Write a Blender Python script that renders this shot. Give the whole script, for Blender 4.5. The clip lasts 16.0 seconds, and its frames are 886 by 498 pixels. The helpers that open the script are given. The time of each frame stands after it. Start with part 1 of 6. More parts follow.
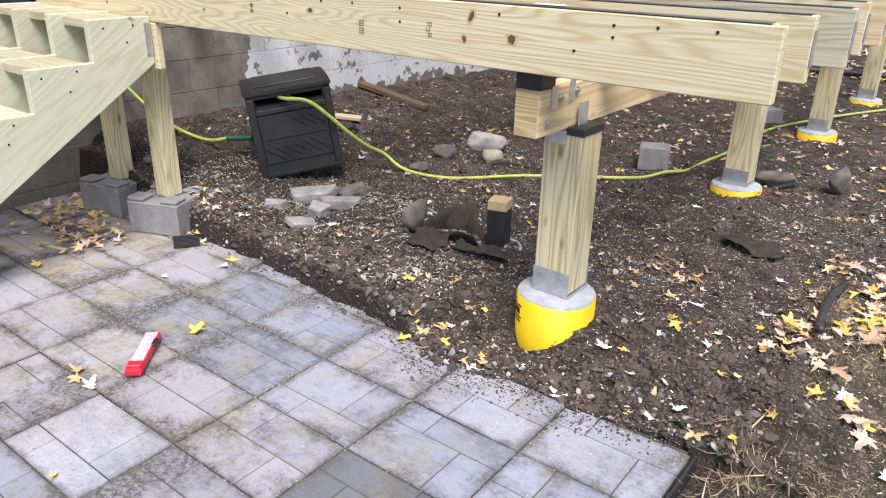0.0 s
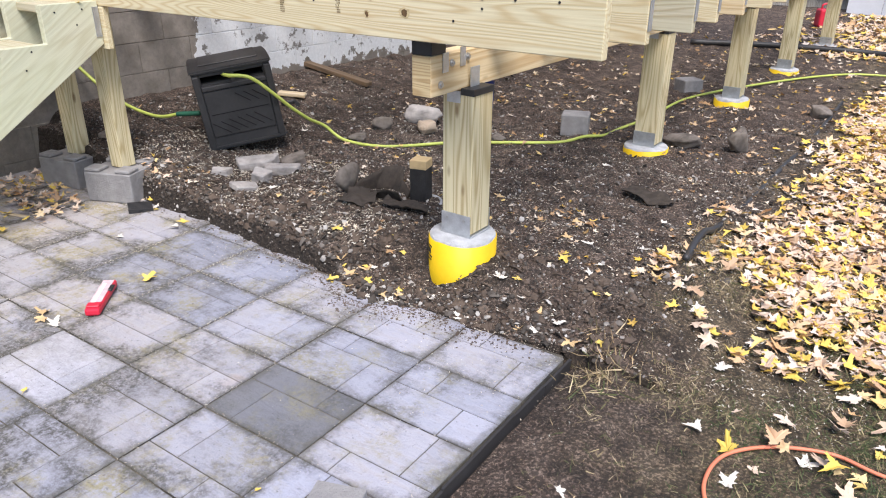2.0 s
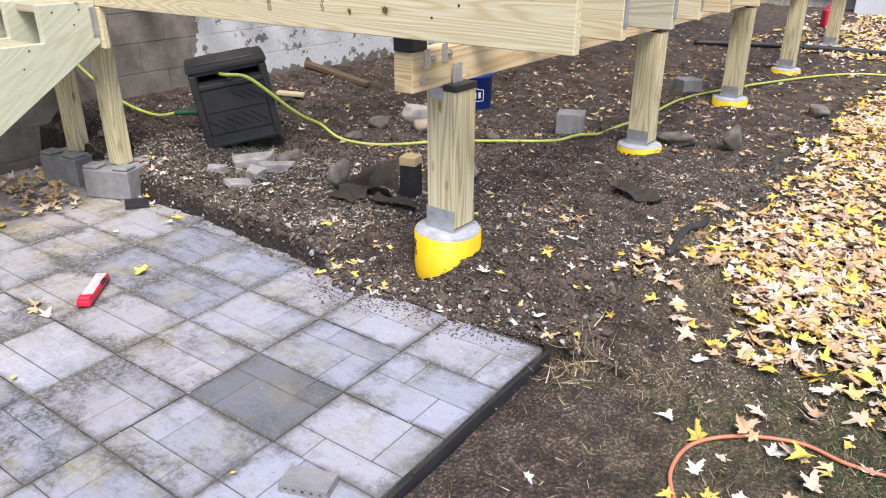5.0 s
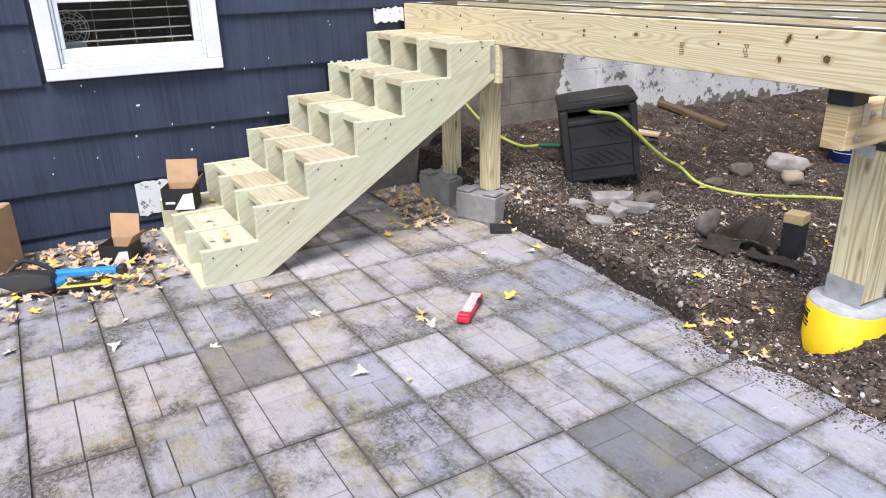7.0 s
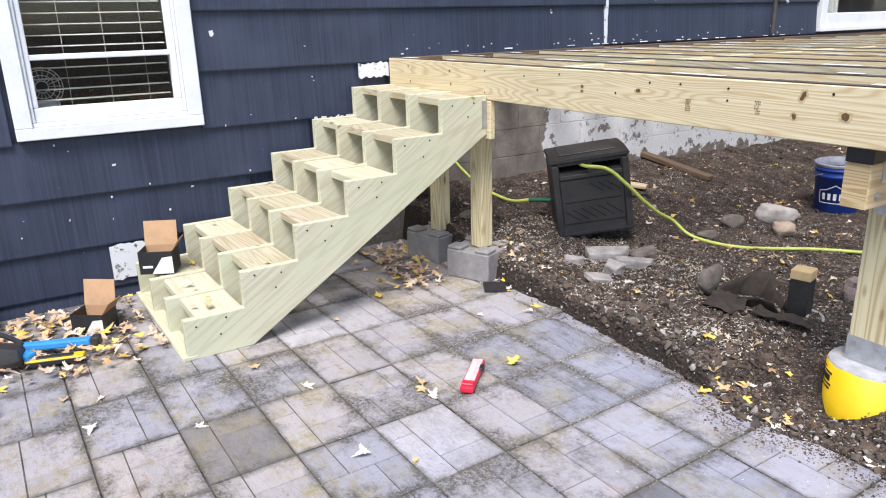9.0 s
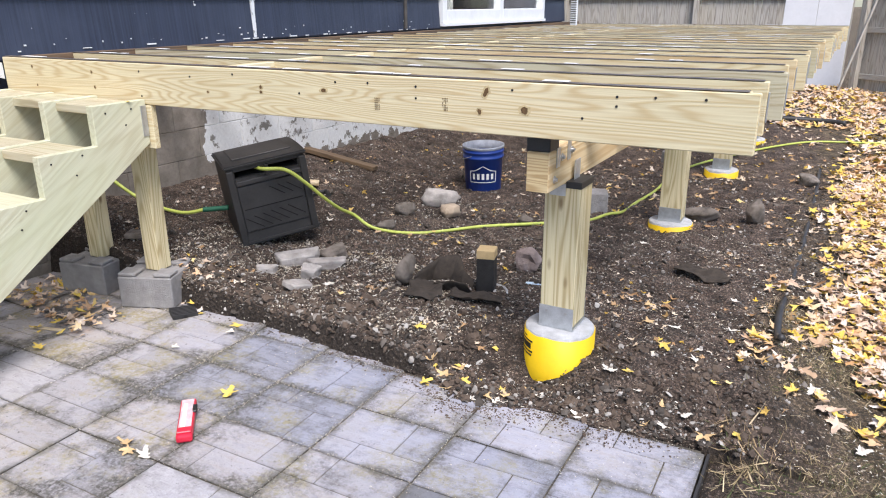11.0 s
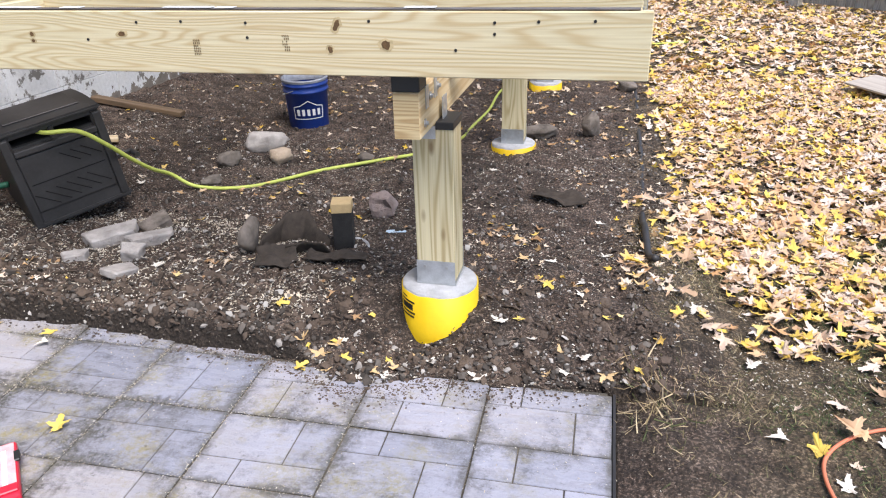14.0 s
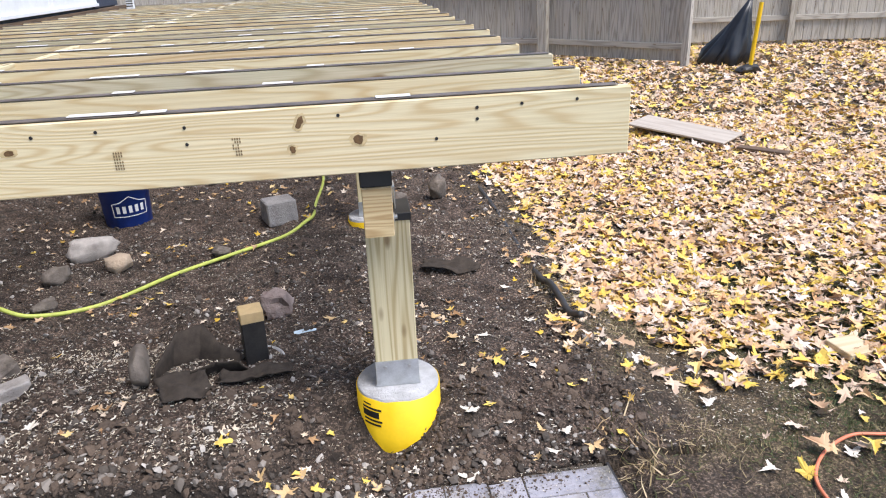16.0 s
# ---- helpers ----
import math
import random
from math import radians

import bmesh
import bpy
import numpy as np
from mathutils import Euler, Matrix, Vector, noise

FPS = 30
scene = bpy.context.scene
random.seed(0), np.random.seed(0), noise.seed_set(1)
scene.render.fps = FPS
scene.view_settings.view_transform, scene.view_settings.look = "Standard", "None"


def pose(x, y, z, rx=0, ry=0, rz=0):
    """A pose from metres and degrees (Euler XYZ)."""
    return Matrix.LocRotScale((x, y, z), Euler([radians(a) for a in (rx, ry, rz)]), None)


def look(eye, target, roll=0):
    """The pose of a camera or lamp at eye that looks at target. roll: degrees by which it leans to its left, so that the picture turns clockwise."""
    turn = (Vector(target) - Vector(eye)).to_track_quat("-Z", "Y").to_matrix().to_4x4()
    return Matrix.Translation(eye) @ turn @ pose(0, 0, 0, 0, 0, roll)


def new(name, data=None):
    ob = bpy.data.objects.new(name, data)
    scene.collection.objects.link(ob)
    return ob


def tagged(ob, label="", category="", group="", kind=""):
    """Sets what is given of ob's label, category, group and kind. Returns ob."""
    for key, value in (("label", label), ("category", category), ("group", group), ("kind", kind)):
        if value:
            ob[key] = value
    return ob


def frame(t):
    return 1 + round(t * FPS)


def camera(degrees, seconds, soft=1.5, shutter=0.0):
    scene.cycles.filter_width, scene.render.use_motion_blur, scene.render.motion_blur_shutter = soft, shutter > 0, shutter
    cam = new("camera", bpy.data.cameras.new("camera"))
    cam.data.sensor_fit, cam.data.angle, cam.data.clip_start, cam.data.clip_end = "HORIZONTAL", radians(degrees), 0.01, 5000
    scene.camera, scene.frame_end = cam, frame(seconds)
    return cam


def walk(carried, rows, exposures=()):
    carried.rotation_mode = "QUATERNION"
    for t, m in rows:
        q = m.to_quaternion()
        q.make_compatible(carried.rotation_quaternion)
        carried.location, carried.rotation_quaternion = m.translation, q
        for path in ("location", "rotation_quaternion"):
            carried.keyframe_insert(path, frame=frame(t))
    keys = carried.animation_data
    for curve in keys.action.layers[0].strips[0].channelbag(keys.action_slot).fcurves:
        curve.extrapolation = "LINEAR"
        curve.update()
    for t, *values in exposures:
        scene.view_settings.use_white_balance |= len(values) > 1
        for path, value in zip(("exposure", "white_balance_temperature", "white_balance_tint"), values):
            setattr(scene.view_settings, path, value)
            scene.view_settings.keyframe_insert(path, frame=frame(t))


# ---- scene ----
cam = camera(63.4, 16.0, soft=1.1)
PATH = [
    (0, (0.414, -1.833, 1.367), (-0.693, -0.364, 0.581), 1.2),
    (0.5, (0.544, -1.858, 1.396), (-0.73, -0.522, 0.627), -0.8),
    (1, (0.634, -2.022, 1.387), (-0.682, -0.748, 0.584), -1.4),
    (1.5, (0.705, -2.137, 1.377), (-0.511, -0.778, 0.554), -0.5),
    (2, (0.845, -2.044, 1.386), (-0.191, -0.543, 0.564), 0.4),
    (2.5, (0.969, -1.979, 1.377), (0.099, -0.373, 0.563), 0.8),
    (3, (1.002, -1.977, 1.373), (0.222, -0.324, 0.561), 1.0),
    (3.2, (1.027, -1.963, 1.374), (0.241, -0.313, 0.561), 0.8),
    (5.3, (0.934, -2.06, 1.373), (-0.255, -0.678, 0.551), 0.4),
    (5.5, (0.876, -2.093, 1.38), (-0.407, -0.806, 0.546), 0.5),
    (6, (0.744, -2.206, 1.364), (-0.73, -1.132, 0.543), -0.2),
    (6.5, (0.68, -2.248, 1.396), (-0.877, -1.278, 0.6), -1.0),
    (7, (0.674, -2.253, 1.413), (-0.936, -1.319, 0.682), -1.3),
    (7.5, (0.67, -2.279, 1.436), (-0.97, -1.336, 0.788), -1.5),
    (8, (0.651, -2.275, 1.433), (-0.999, -1.328, 0.818), -1.1),
    (8.2, (0.633, -2.285, 1.431), (-1.024, -1.349, 0.816), -1.0),
    (10.3, (0.187, -2.254, 1.446), (-0.99, -0.767, 0.813), -1.3),
    (10.5, (0.18, -2.273, 1.451), (-0.888, -0.709, 0.81), -0.9),
    (11, (0.188, -2.294, 1.455), (-0.711, -0.628, 0.809), -0.2),
    (11.5, (0.196, -2.285, 1.457), (-0.616, -0.58, 0.798), -0.2),
    (12, (0.2, -2.27, 1.459), (-0.534, -0.54, 0.776), -0.5),
    (12.5, (0.188, -2.245, 1.447), (-0.492, -0.506, 0.731), -0.7),
    (13, (0.131, -2.139, 1.427), (-0.513, -0.411, 0.652), -1.3),
    (13.5, (0.046, -2.013, 1.446), (-0.551, -0.3, 0.604), -2.3),
    (14, (-0.125, -2.022, 1.46), (-0.524, -0.26, 0.604), -1.6),
    (14.5, (-0.354, -2.053, 1.502), (-0.577, -0.243, 0.682), -1.8),
    (15, (-0.482, -1.949, 1.505), (-0.663, -0.108, 0.745), -3.3),
    (15.5, (-0.579, -1.87, 1.511), (-0.591, -0.011, 0.772), -3.1),
    (16, (-0.768, -1.844, 1.523), (-0.525, 0.0, 0.787), -2.4),
]
walk(cam, [(t, look(eye, target, roll)) for t, eye, target, roll in PATH])


# ---- light ----
world = bpy.data.worlds.new("world")
scene.world = world
world.use_nodes = True
wn = world.node_tree.nodes
sky = wn.new("ShaderNodeTexSky")
sky.sky_type, sky.sun_disc = "NISHITA", False
sky.sun_elevation, sky.sun_rotation = radians(59), radians(135)
sky.air_density, sky.dust_density, sky.ozone_density = 1.0, 1.0, 1.5
world.node_tree.links.new(sky.outputs[0], wn["Background"].inputs[0])
wn["Background"].inputs[1].default_value = 0.115
sun = new("sun", bpy.data.lights.new("sun", "SUN"))
sun.data.energy, sun.data.angle, sun.data.color = 2.7, radians(28), (1.0, 0.95, 0.93)
sun.matrix_world = look((3.8, -3.8, 8.8), (0, 0, 0))
scene.view_settings.exposure = 0.96

# ---- materials ----


class Mat:
    """A node material under construction."""

    def __init__(self, name, rough=0.8, metal=0.0):
        self.m = bpy.data.materials.new(name)
        self.m.use_nodes = True
        self.t = self.m.node_tree
        self.b = self.t.nodes["Principled BSDF"]
        self.b.inputs["Roughness"].default_value = rough
        self.b.inputs["Metallic"].default_value = metal

    def n(self, kind, **values):
        node = self.t.nodes.new(kind)
        for key, value in values.items():
            node.inputs[key.replace("_", " ")].default_value = value
        return node

    def link(self, a, b):
        self.t.links.new(a, b)

    def coords(self, scale=(1, 1, 1), world_space=False, shift=True):
        src = self.n("ShaderNodeNewGeometry").outputs["Position"] if world_space else self.n("ShaderNodeTexCoord").outputs["Object"]
        if shift and not world_space:
            rnd = self.n("ShaderNodeObjectInfo").outputs["Random"]
            mul = self.n("ShaderNodeVectorMath")
            mul.operation = "MULTIPLY"
            mul.inputs[1].default_value = (37.0, 53.0, 71.0)
            self.link(rnd, mul.inputs[0])
            add = self.n("ShaderNodeVectorMath")
            self.link(src, add.inputs[0])
            self.link(mul.outputs[0], add.inputs[1])
            src = add.outputs[0]
        mp = self.n("ShaderNodeMapping")
        mp.inputs["Scale"].default_value = scale
        self.link(src, mp.inputs["Vector"])
        return mp.outputs[0]

    def noise(self, vec, scale=5.0, detail=4.0, rough=0.55, distortion=0.0):
        node = self.n("ShaderNodeTexNoise", Scale=scale, Detail=detail, Roughness=rough, Distortion=distortion)
        self.link(vec, node.inputs["Vector"])
        return node.outputs[0]

    def ramp(self, fac, *stops):
        node = self.n("ShaderNodeValToRGB")
        el = node.color_ramp.elements
        while len(el) < len(stops):
            el.new(0.5)
        for e, (p, c) in zip(el, stops):
            e.position, e.color = p, (*c, 1) if len(c) == 3 else c
        self.link(fac, node.inputs[0])
        return node.outputs[0]

    def grey(self, fac, a, b):
        return self.ramp(fac, (a, (0, 0, 0)), (b, (1, 1, 1)))

    def mix(self, fac, a, b, kind="MIX"):
        node = self.n("ShaderNodeMix")
        node.data_type, node.blend_type = "RGBA", kind
        for k, v in ((0, fac), (6, a), (7, b)):
            if isinstance(v, (int, float)):
                node.inputs[k].default_value = v
            elif isinstance(v, tuple):
                node.inputs[k].default_value = (*v, 1)
            else:
                self.link(v, node.inputs[k])
        return node.outputs[2]

    def math(self, op, a, b=0.0):
        node = self.n("ShaderNodeMath")
        node.operation = op
        for k, v in ((0, a), (1, b)):
            if isinstance(v, (int, float)):
                node.inputs[k].default_value = v
            else:
                self.link(v, node.inputs[k])
        return node.outputs[0]

    def colour(self, c):
        if isinstance(c, tuple):
            self.b.inputs["Base Color"].default_value = (*c, 1)
        else:
            self.link(c, self.b.inputs["Base Color"])
        return self

    def bump(self, height, strength=0.4, distance=0.01):
        node = self.n("ShaderNodeBump", Strength=strength, Distance=distance)
        self.link(height, node.inputs["Height"])
        self.link(node.outputs[0], self.b.inputs["Normal"])
        return self

    def random(self):
        return self.n("ShaderNodeObjectInfo").outputs["Random"]

    def island(self):
        return self.n("ShaderNodeNewGeometry").outputs["Random Per Island"]

    def axis(self, vec, k):
        node = self.n("ShaderNodeSeparateXYZ")
        self.link(vec, node.inputs[0])
        return node.outputs[k]


def plain(name, c, rough=0.6, metal=0.0, vary=0.18, scale=14.0, bump=0.15):
    """A surface of one colour with faint dirt and relief."""
    q = Mat(name, rough, metal)
    v = q.coords()
    n1 = q.noise(v, scale, 6)
    n2 = q.noise(v, scale * 9, 3)
    f = q.math("ADD", q.math("MULTIPLY", n1, 0.7), q.math("MULTIPLY", n2, 0.3))
    dark = tuple(x * (1 - vary * 1.6) for x in c)
    light = tuple(min(1, x * (1 + vary)) for x in c)
    q.colour(q.ramp(f, (0.3, dark), (0.7, light)))
    q.bump(f, bump, 0.004)
    return q.m


def timber(name, pale, dark, green=0.3, rings=26.0, weather=0.0, knots=1.0):
    """Softwood with its grain along the piece's own x."""
    q = Mat(name, 0.72)
    v = q.coords((0.075, 1, 1))
    warp = q.noise(v, 3.2, 3, 0.5, 0.3)
    wide = q.noise(q.coords((0.5, 9, 9)), 1.0, 2, 0.5)
    grain = q.math("SINE", q.math("MULTIPLY", q.math("ADD", warp, q.math("MULTIPLY", wide, 0.25)), rings * 3.2))
    grain = q.math("ADD", q.math("MULTIPLY", grain, 0.5), 0.5)
    fine = q.noise(q.coords((2.0, 160, 160)), 1.0, 3)
    base = q.mix(q.math("MULTIPLY", q.math("POWER", grain, 2.2), 0.75), pale, dark)
    base = q.mix(q.math("MULTIPLY", q.grey(fine, 0.42, 0.75), 0.4), base, tuple(0.75 * x for x in dark))
    tint = q.noise(q.coords((0.6, 2, 2)), 1.6, 3)
    base = q.mix(q.math("MULTIPLY", q.grey(tint, 0.42, 0.72), green), base, (0.52, 0.57, 0.38))
    rnd = q.random()
    base = q.mix(q.math("MULTIPLY", rnd, 0.22), base, (0.44, 0.36, 0.20))
    vor = q.n("ShaderNodeTexVoronoi", Scale=1.0, Randomness=1.0)
    q.link(q.coords((2.6, 7.5, 7.5)), vor.inputs["Vector"])
    kn = q.ramp(vor.outputs["Distance"], (0.045, (1, 1, 1)), (0.10, (0, 0, 0)))
    base = q.mix(q.math("MULTIPLY", kn, 0.75 * knots), base, (0.16, 0.085, 0.03))
    if weather:
        base = q.mix(weather, base, (0.30, 0.28, 0.25))
    q.colour(base)
    q.bump(q.math("ADD", q.math("MULTIPLY", grain, 0.5), fine), 0.18, 0.003)
    return q.m


PINE = timber("treated_pine", (0.76, 0.665, 0.445), (0.56, 0.405, 0.205), 0.14, 105)
PINE_GREEN = timber("green_treated_pine", (0.64, 0.625, 0.48), (0.51, 0.475, 0.33), 0.55, 46)
PINE_TREAD = timber("worn_tread_offcut", (0.56, 0.50, 0.37), (0.34, 0.26, 0.15), 0.4, 60)
PINE_RED = timber("reddish_pine", (0.69, 0.55, 0.34), (0.50, 0.33, 0.16), 0.12, 34)
PINE_POST = timber("flat_sawn_post", (0.74, 0.645, 0.42), (0.38, 0.27, 0.11), 0.28, 60)
ENDGRAIN = timber("cut_pine_end", (0.62, 0.48, 0.27), (0.36, 0.22, 0.09), 0.1, 60, knots=0.0)
OLD_WOOD = timber("old_brown_board", (0.16, 0.10, 0.06), (0.07, 0.045, 0.03), 0.0, 30)
BOARD = timber("pale_offcut", (0.68, 0.55, 0.38), (0.5, 0.36, 0.2), 0.0, 20)
PLYWOOD = timber("weathered_plywood", (0.56, 0.49, 0.43), (0.42, 0.35, 0.30), 0.0, 24, 0.25)
FENCE = timber("weathered_fence", (0.56, 0.52, 0.47), (0.25, 0.225, 0.195), 0.0, 40, 0.22)


def soil():
    """Bare damp soil under the deck, worn lawn with dry and green grass beside it."""
    q = Mat("ground_soil_and_lawn", 0.95)
    v = q.coords(world_space=True)
    big, mid, fine = q.noise(v, 1.3, 4), q.noise(v, 9, 6, 0.65), q.noise(v, 70, 5, 0.7)
    grit = q.n("ShaderNodeTexVoronoi", Scale=55.0)
    q.link(v, grit.inputs["Vector"])
    dirt = q.ramp(mid, (0.30, (0.026, 0.017, 0.012)), (0.47, (0.168, 0.110, 0.082)), (0.66, (0.43, 0.312, 0.245)))
    dirt = q.mix(q.math("MULTIPLY", q.grey(fine, 0.45, 0.75), 0.45), dirt, (0.22, 0.163, 0.128))
    crumb = q.grey(q.noise(v, 240, 3, 0.6), 0.60, 0.70)
    dirt = q.mix(q.math("MULTIPLY", crumb, 0.7), dirt, (0.27, 0.235, 0.19))
    gravel = q.math("MULTIPLY", q.grey(q.noise(v, 2.1, 5, 0.7), 0.50, 0.64), q.grey(fine, 0.40, 0.62))
    dirt = q.mix(q.math("MULTIPLY", gravel, 0.75), dirt, (0.25, 0.20, 0.16))
    damp = q.grey(q.noise(v, 1.7, 5, 0.7), 0.56, 0.40)
    dirt = q.mix(q.math("MULTIPLY", damp, 0.30), dirt, (0.030, 0.021, 0.016))
    pale = q.grey(q.noise(v, 130, 4, 0.75), 0.54, 0.64)
    dirt = q.mix(q.math("MULTIPLY", pale, 0.75), dirt, (0.42, 0.318, 0.252))
    dark = q.grey(q.noise(v, 95, 4, 0.75), 0.46, 0.38)
    dirt = q.mix(q.math("MULTIPLY", dark, 0.75), dirt, (0.018, 0.012, 0.009))
    # Steep bank faces darkened in colour: damp cut earth plus the face's shade.
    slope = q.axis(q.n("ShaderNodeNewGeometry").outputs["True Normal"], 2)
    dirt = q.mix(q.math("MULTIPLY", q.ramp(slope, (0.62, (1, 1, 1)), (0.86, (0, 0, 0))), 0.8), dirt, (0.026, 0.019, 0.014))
    turf = q.ramp(mid, (0.34, (0.045, 0.031, 0.020)), (0.46, (0.165, 0.112, 0.070)), (0.60, (0.42, 0.305, 0.185)))
    turf = q.mix(q.math("MULTIPLY", q.grey(fine, 0.4, 0.7), 0.4), turf, (0.055, 0.055, 0.024))
    turf = q.mix(q.math("MULTIPLY", pale, 0.7), turf, (0.46, 0.34, 0.21))
    turf = q.mix(q.math("MULTIPLY", dark, 0.7), turf, (0.030, 0.024, 0.014))
    x = q.axis(v, 0)
    green = q.math("MULTIPLY", q.grey(q.math("MULTIPLY", q.math("ADD", x, q.math("MULTIPLY", big, 2.0)), 0.25), 0.34, 0.52), q.grey(mid, 0.62, 0.40))
    turf = q.mix(q.math("MULTIPLY", green, 0.8), turf, (0.035, 0.055, 0.018))
    bare = q.grey(q.math("MULTIPLY", q.axis(v, 1), -1.0), 0.0, 0.15)
    edge = q.math("SUBTRACT", q.math("ADD", x, q.math("MULTIPLY", q.math("SUBTRACT", big, 0.5), 1.6)), q.math("MULTIPLY", bare, 0.30))
    lawn = q.ramp(edge, (0.0, (0, 0, 0)), (0.40, (1, 1, 1)))
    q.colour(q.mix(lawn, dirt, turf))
    h = q.math("ADD", q.math("MULTIPLY", mid, 0.6), q.math("ADD", q.math("MULTIPLY", fine, 0.5), q.math("MULTIPLY", grit.outputs["Distance"], 0.35)))
    q.bump(h, 1.0, 0.06)
    return q.m


SOIL = soil()


def slab_material(name, cool, warm, dark, moss=0.8):
    """Cast concrete paving with a riven face, dirt along its joints, algae and per-slab tone."""
    q = Mat(name, 0.78)
    w = q.coords(world_space=True)
    grey = tuple(0.80 * c for c in cool)
    tone = q.ramp(q.random(), (0.0, dark), (0.10, grey), (0.25, cool), (0.40, warm), (0.55, grey), (0.70, warm), (0.85, cool), (1.0, warm))
    tone = q.mix(1.0, tone, q.ramp(q.island(), (0.0, (0.80, 0.81, 0.84)), (0.35, (0.97, 0.96, 0.95)), (0.7, (1.05, 1.05, 1.08)), (1.0, (0.92, 0.90, 0.87))), "MULTIPLY")
    soft, mid, fine = q.noise(w, 2.6, 4, 0.6), q.noise(w, 13, 6, 0.62), q.noise(w, 130, 4, 0.7)
    riven = q.noise(q.coords((9, 34, 1), world_space=True), 1.0, 5, 0.65, 0.6)
    col = q.mix(q.math("MULTIPLY", q.grey(soft, 0.38, 0.66), 0.35), tone, tuple(0.70 * c for c in cool))
    col = q.mix(q.math("MULTIPLY", q.grey(riven, 0.48, 0.70), 0.42), col, tuple(0.60 * c for c in cool))
    col = q.mix(q.math("MULTIPLY", q.grey(riven, 0.46, 0.30), 0.22), col, tuple(min(0.8, 1.35 * c) for c in cool))
    col = q.mix(q.math("MULTIPLY", q.grey(fine, 0.50, 0.72), 0.25), col, tuple(0.55 * c for c in cool))
    # damp and algae gather towards the house and the older rows
    far = q.math("MULTIPLY", q.math("ADD", q.axis(w, 0), q.math("MULTIPLY", q.axis(w, 1), 0.9)), -0.2)
    far = q.ramp(q.math("ADD", far, q.math("MULTIPLY", q.math("SUBTRACT", q.noise(w, 1.2, 4), 0.5), 0.5)), (0.16, (0.72, 0.72, 0.72)), (0.52, (1, 1, 1)))
    loc = q.coords(shift=False)
    ex = q.math("MULTIPLY", q.math("ABSOLUTE", q.axis(loc, 0)), 1 / 0.2025)
    ey = q.math("MULTIPLY", q.math("ABSOLUTE", q.axis(loc, 1)), 1 / 0.151)
    edge = q.math("POWER", q.math("MAXIMUM", ex, ey), 3.0)
    patch = q.noise(w, 2.3, 6, 0.66)
    dirty = q.math("ADD", q.math("MULTIPLY", edge, 0.16), q.math("ADD", patch, q.math("MULTIPLY", q.math("SUBTRACT", mid, 0.5), 0.55)))
    algae = q.math("MULTIPLY", q.grey(q.noise(w, 4.3, 6, 0.7), 0.49, 0.62), q.grey(q.noise(w, 45, 5, 0.75), 0.38, 0.58))
    col = q.mix(q.math("MULTIPLY", q.math("MULTIPLY", algae, far), min(0.85, moss)), col, (0.27, 0.235, 0.085))
    rust = q.grey(q.noise(w, 3.1, 3, 0.5), 0.66, 0.76)
    col = q.mix(q.math("MULTIPLY", q.math("MULTIPLY", rust, far), 0.4), col, (0.42, 0.26, 0.12))
    grain = q.grey(q.noise(w, 62, 5, 0.78), 0.40, 0.56)
    grime = q.math("MULTIPLY", q.math("MULTIPLY", q.grey(dirty, 0.51, 0.68), far), q.math("ADD", q.math("MULTIPLY", grain, 0.75), 0.25))
    col = q.mix(q.math("MULTIPLY", grime, min(0.92, moss + 0.12)), col, (0.052, 0.050, 0.044))
    smear = q.math("MULTIPLY", q.grey(q.noise(w, 7.0, 4, 0.6, 0.5), 0.58, 0.72), q.grey(fine, 0.35, 0.60))
    col = q.mix(q.math("MULTIPLY", smear, 0.65), col, (0.11, 0.108, 0.095))
    stain = q.math("ADD", q.math("MULTIPLY", q.math("ADD", q.axis(w, 0), q.math("MULTIPLY", q.axis(w, 1), 0.9)), -0.2), q.math("MULTIPLY", q.math("SUBTRACT", soft, 0.5), 0.7))
    col = q.mix(1.0, col, q.ramp(stain, (0.20, (1.0, 1.0, 1.02)), (0.62, (1.07, 1.0, 0.89))), "MULTIPLY")
    rim = q.math("ADD", q.math("MAXIMUM", ex, ey), q.math("MULTIPLY", q.math("SUBTRACT", q.noise(w, 9, 5, 0.65), 0.5), 0.55))
    col = q.mix(q.math("MULTIPLY", q.grey(rim, 0.88, 1.06), 0.6), col, (0.10, 0.092, 0.075))
    speck = q.grey(q.noise(w, 48, 5, 0.75), 0.60, 0.67)
    col = q.mix(q.math("MULTIPLY", q.math("MULTIPLY", speck, far), 0.7), col, (0.085, 0.08, 0.066))
    q.colour(col)
    q.bump(q.math("ADD", q.math("MULTIPLY", riven, 1.2), q.math("ADD", mid, q.math("MULTIPLY", fine, 0.8))), 0.6, 0.007)
    return q.m


SLAB = slab_material("paving_slab", (0.33, 0.345, 0.425), (0.41, 0.388, 0.40), (0.17, 0.178, 0.22))
SLAB_DARK = slab_material("charcoal_slab", (0.165, 0.168, 0.188), (0.18, 0.18, 0.19), (0.15, 0.15, 0.16), 0.5)
SLAB_GREY = slab_material("mossy_grey_slab", (0.20, 0.205, 0.235), (0.22, 0.215, 0.225), (0.17, 0.17, 0.19), 0.6)
SLAB_PALE = slab_material("pale_new_slab", (0.42, 0.43, 0.505), (0.44, 0.435, 0.49), (0.39, 0.40, 0.46), 0.2)


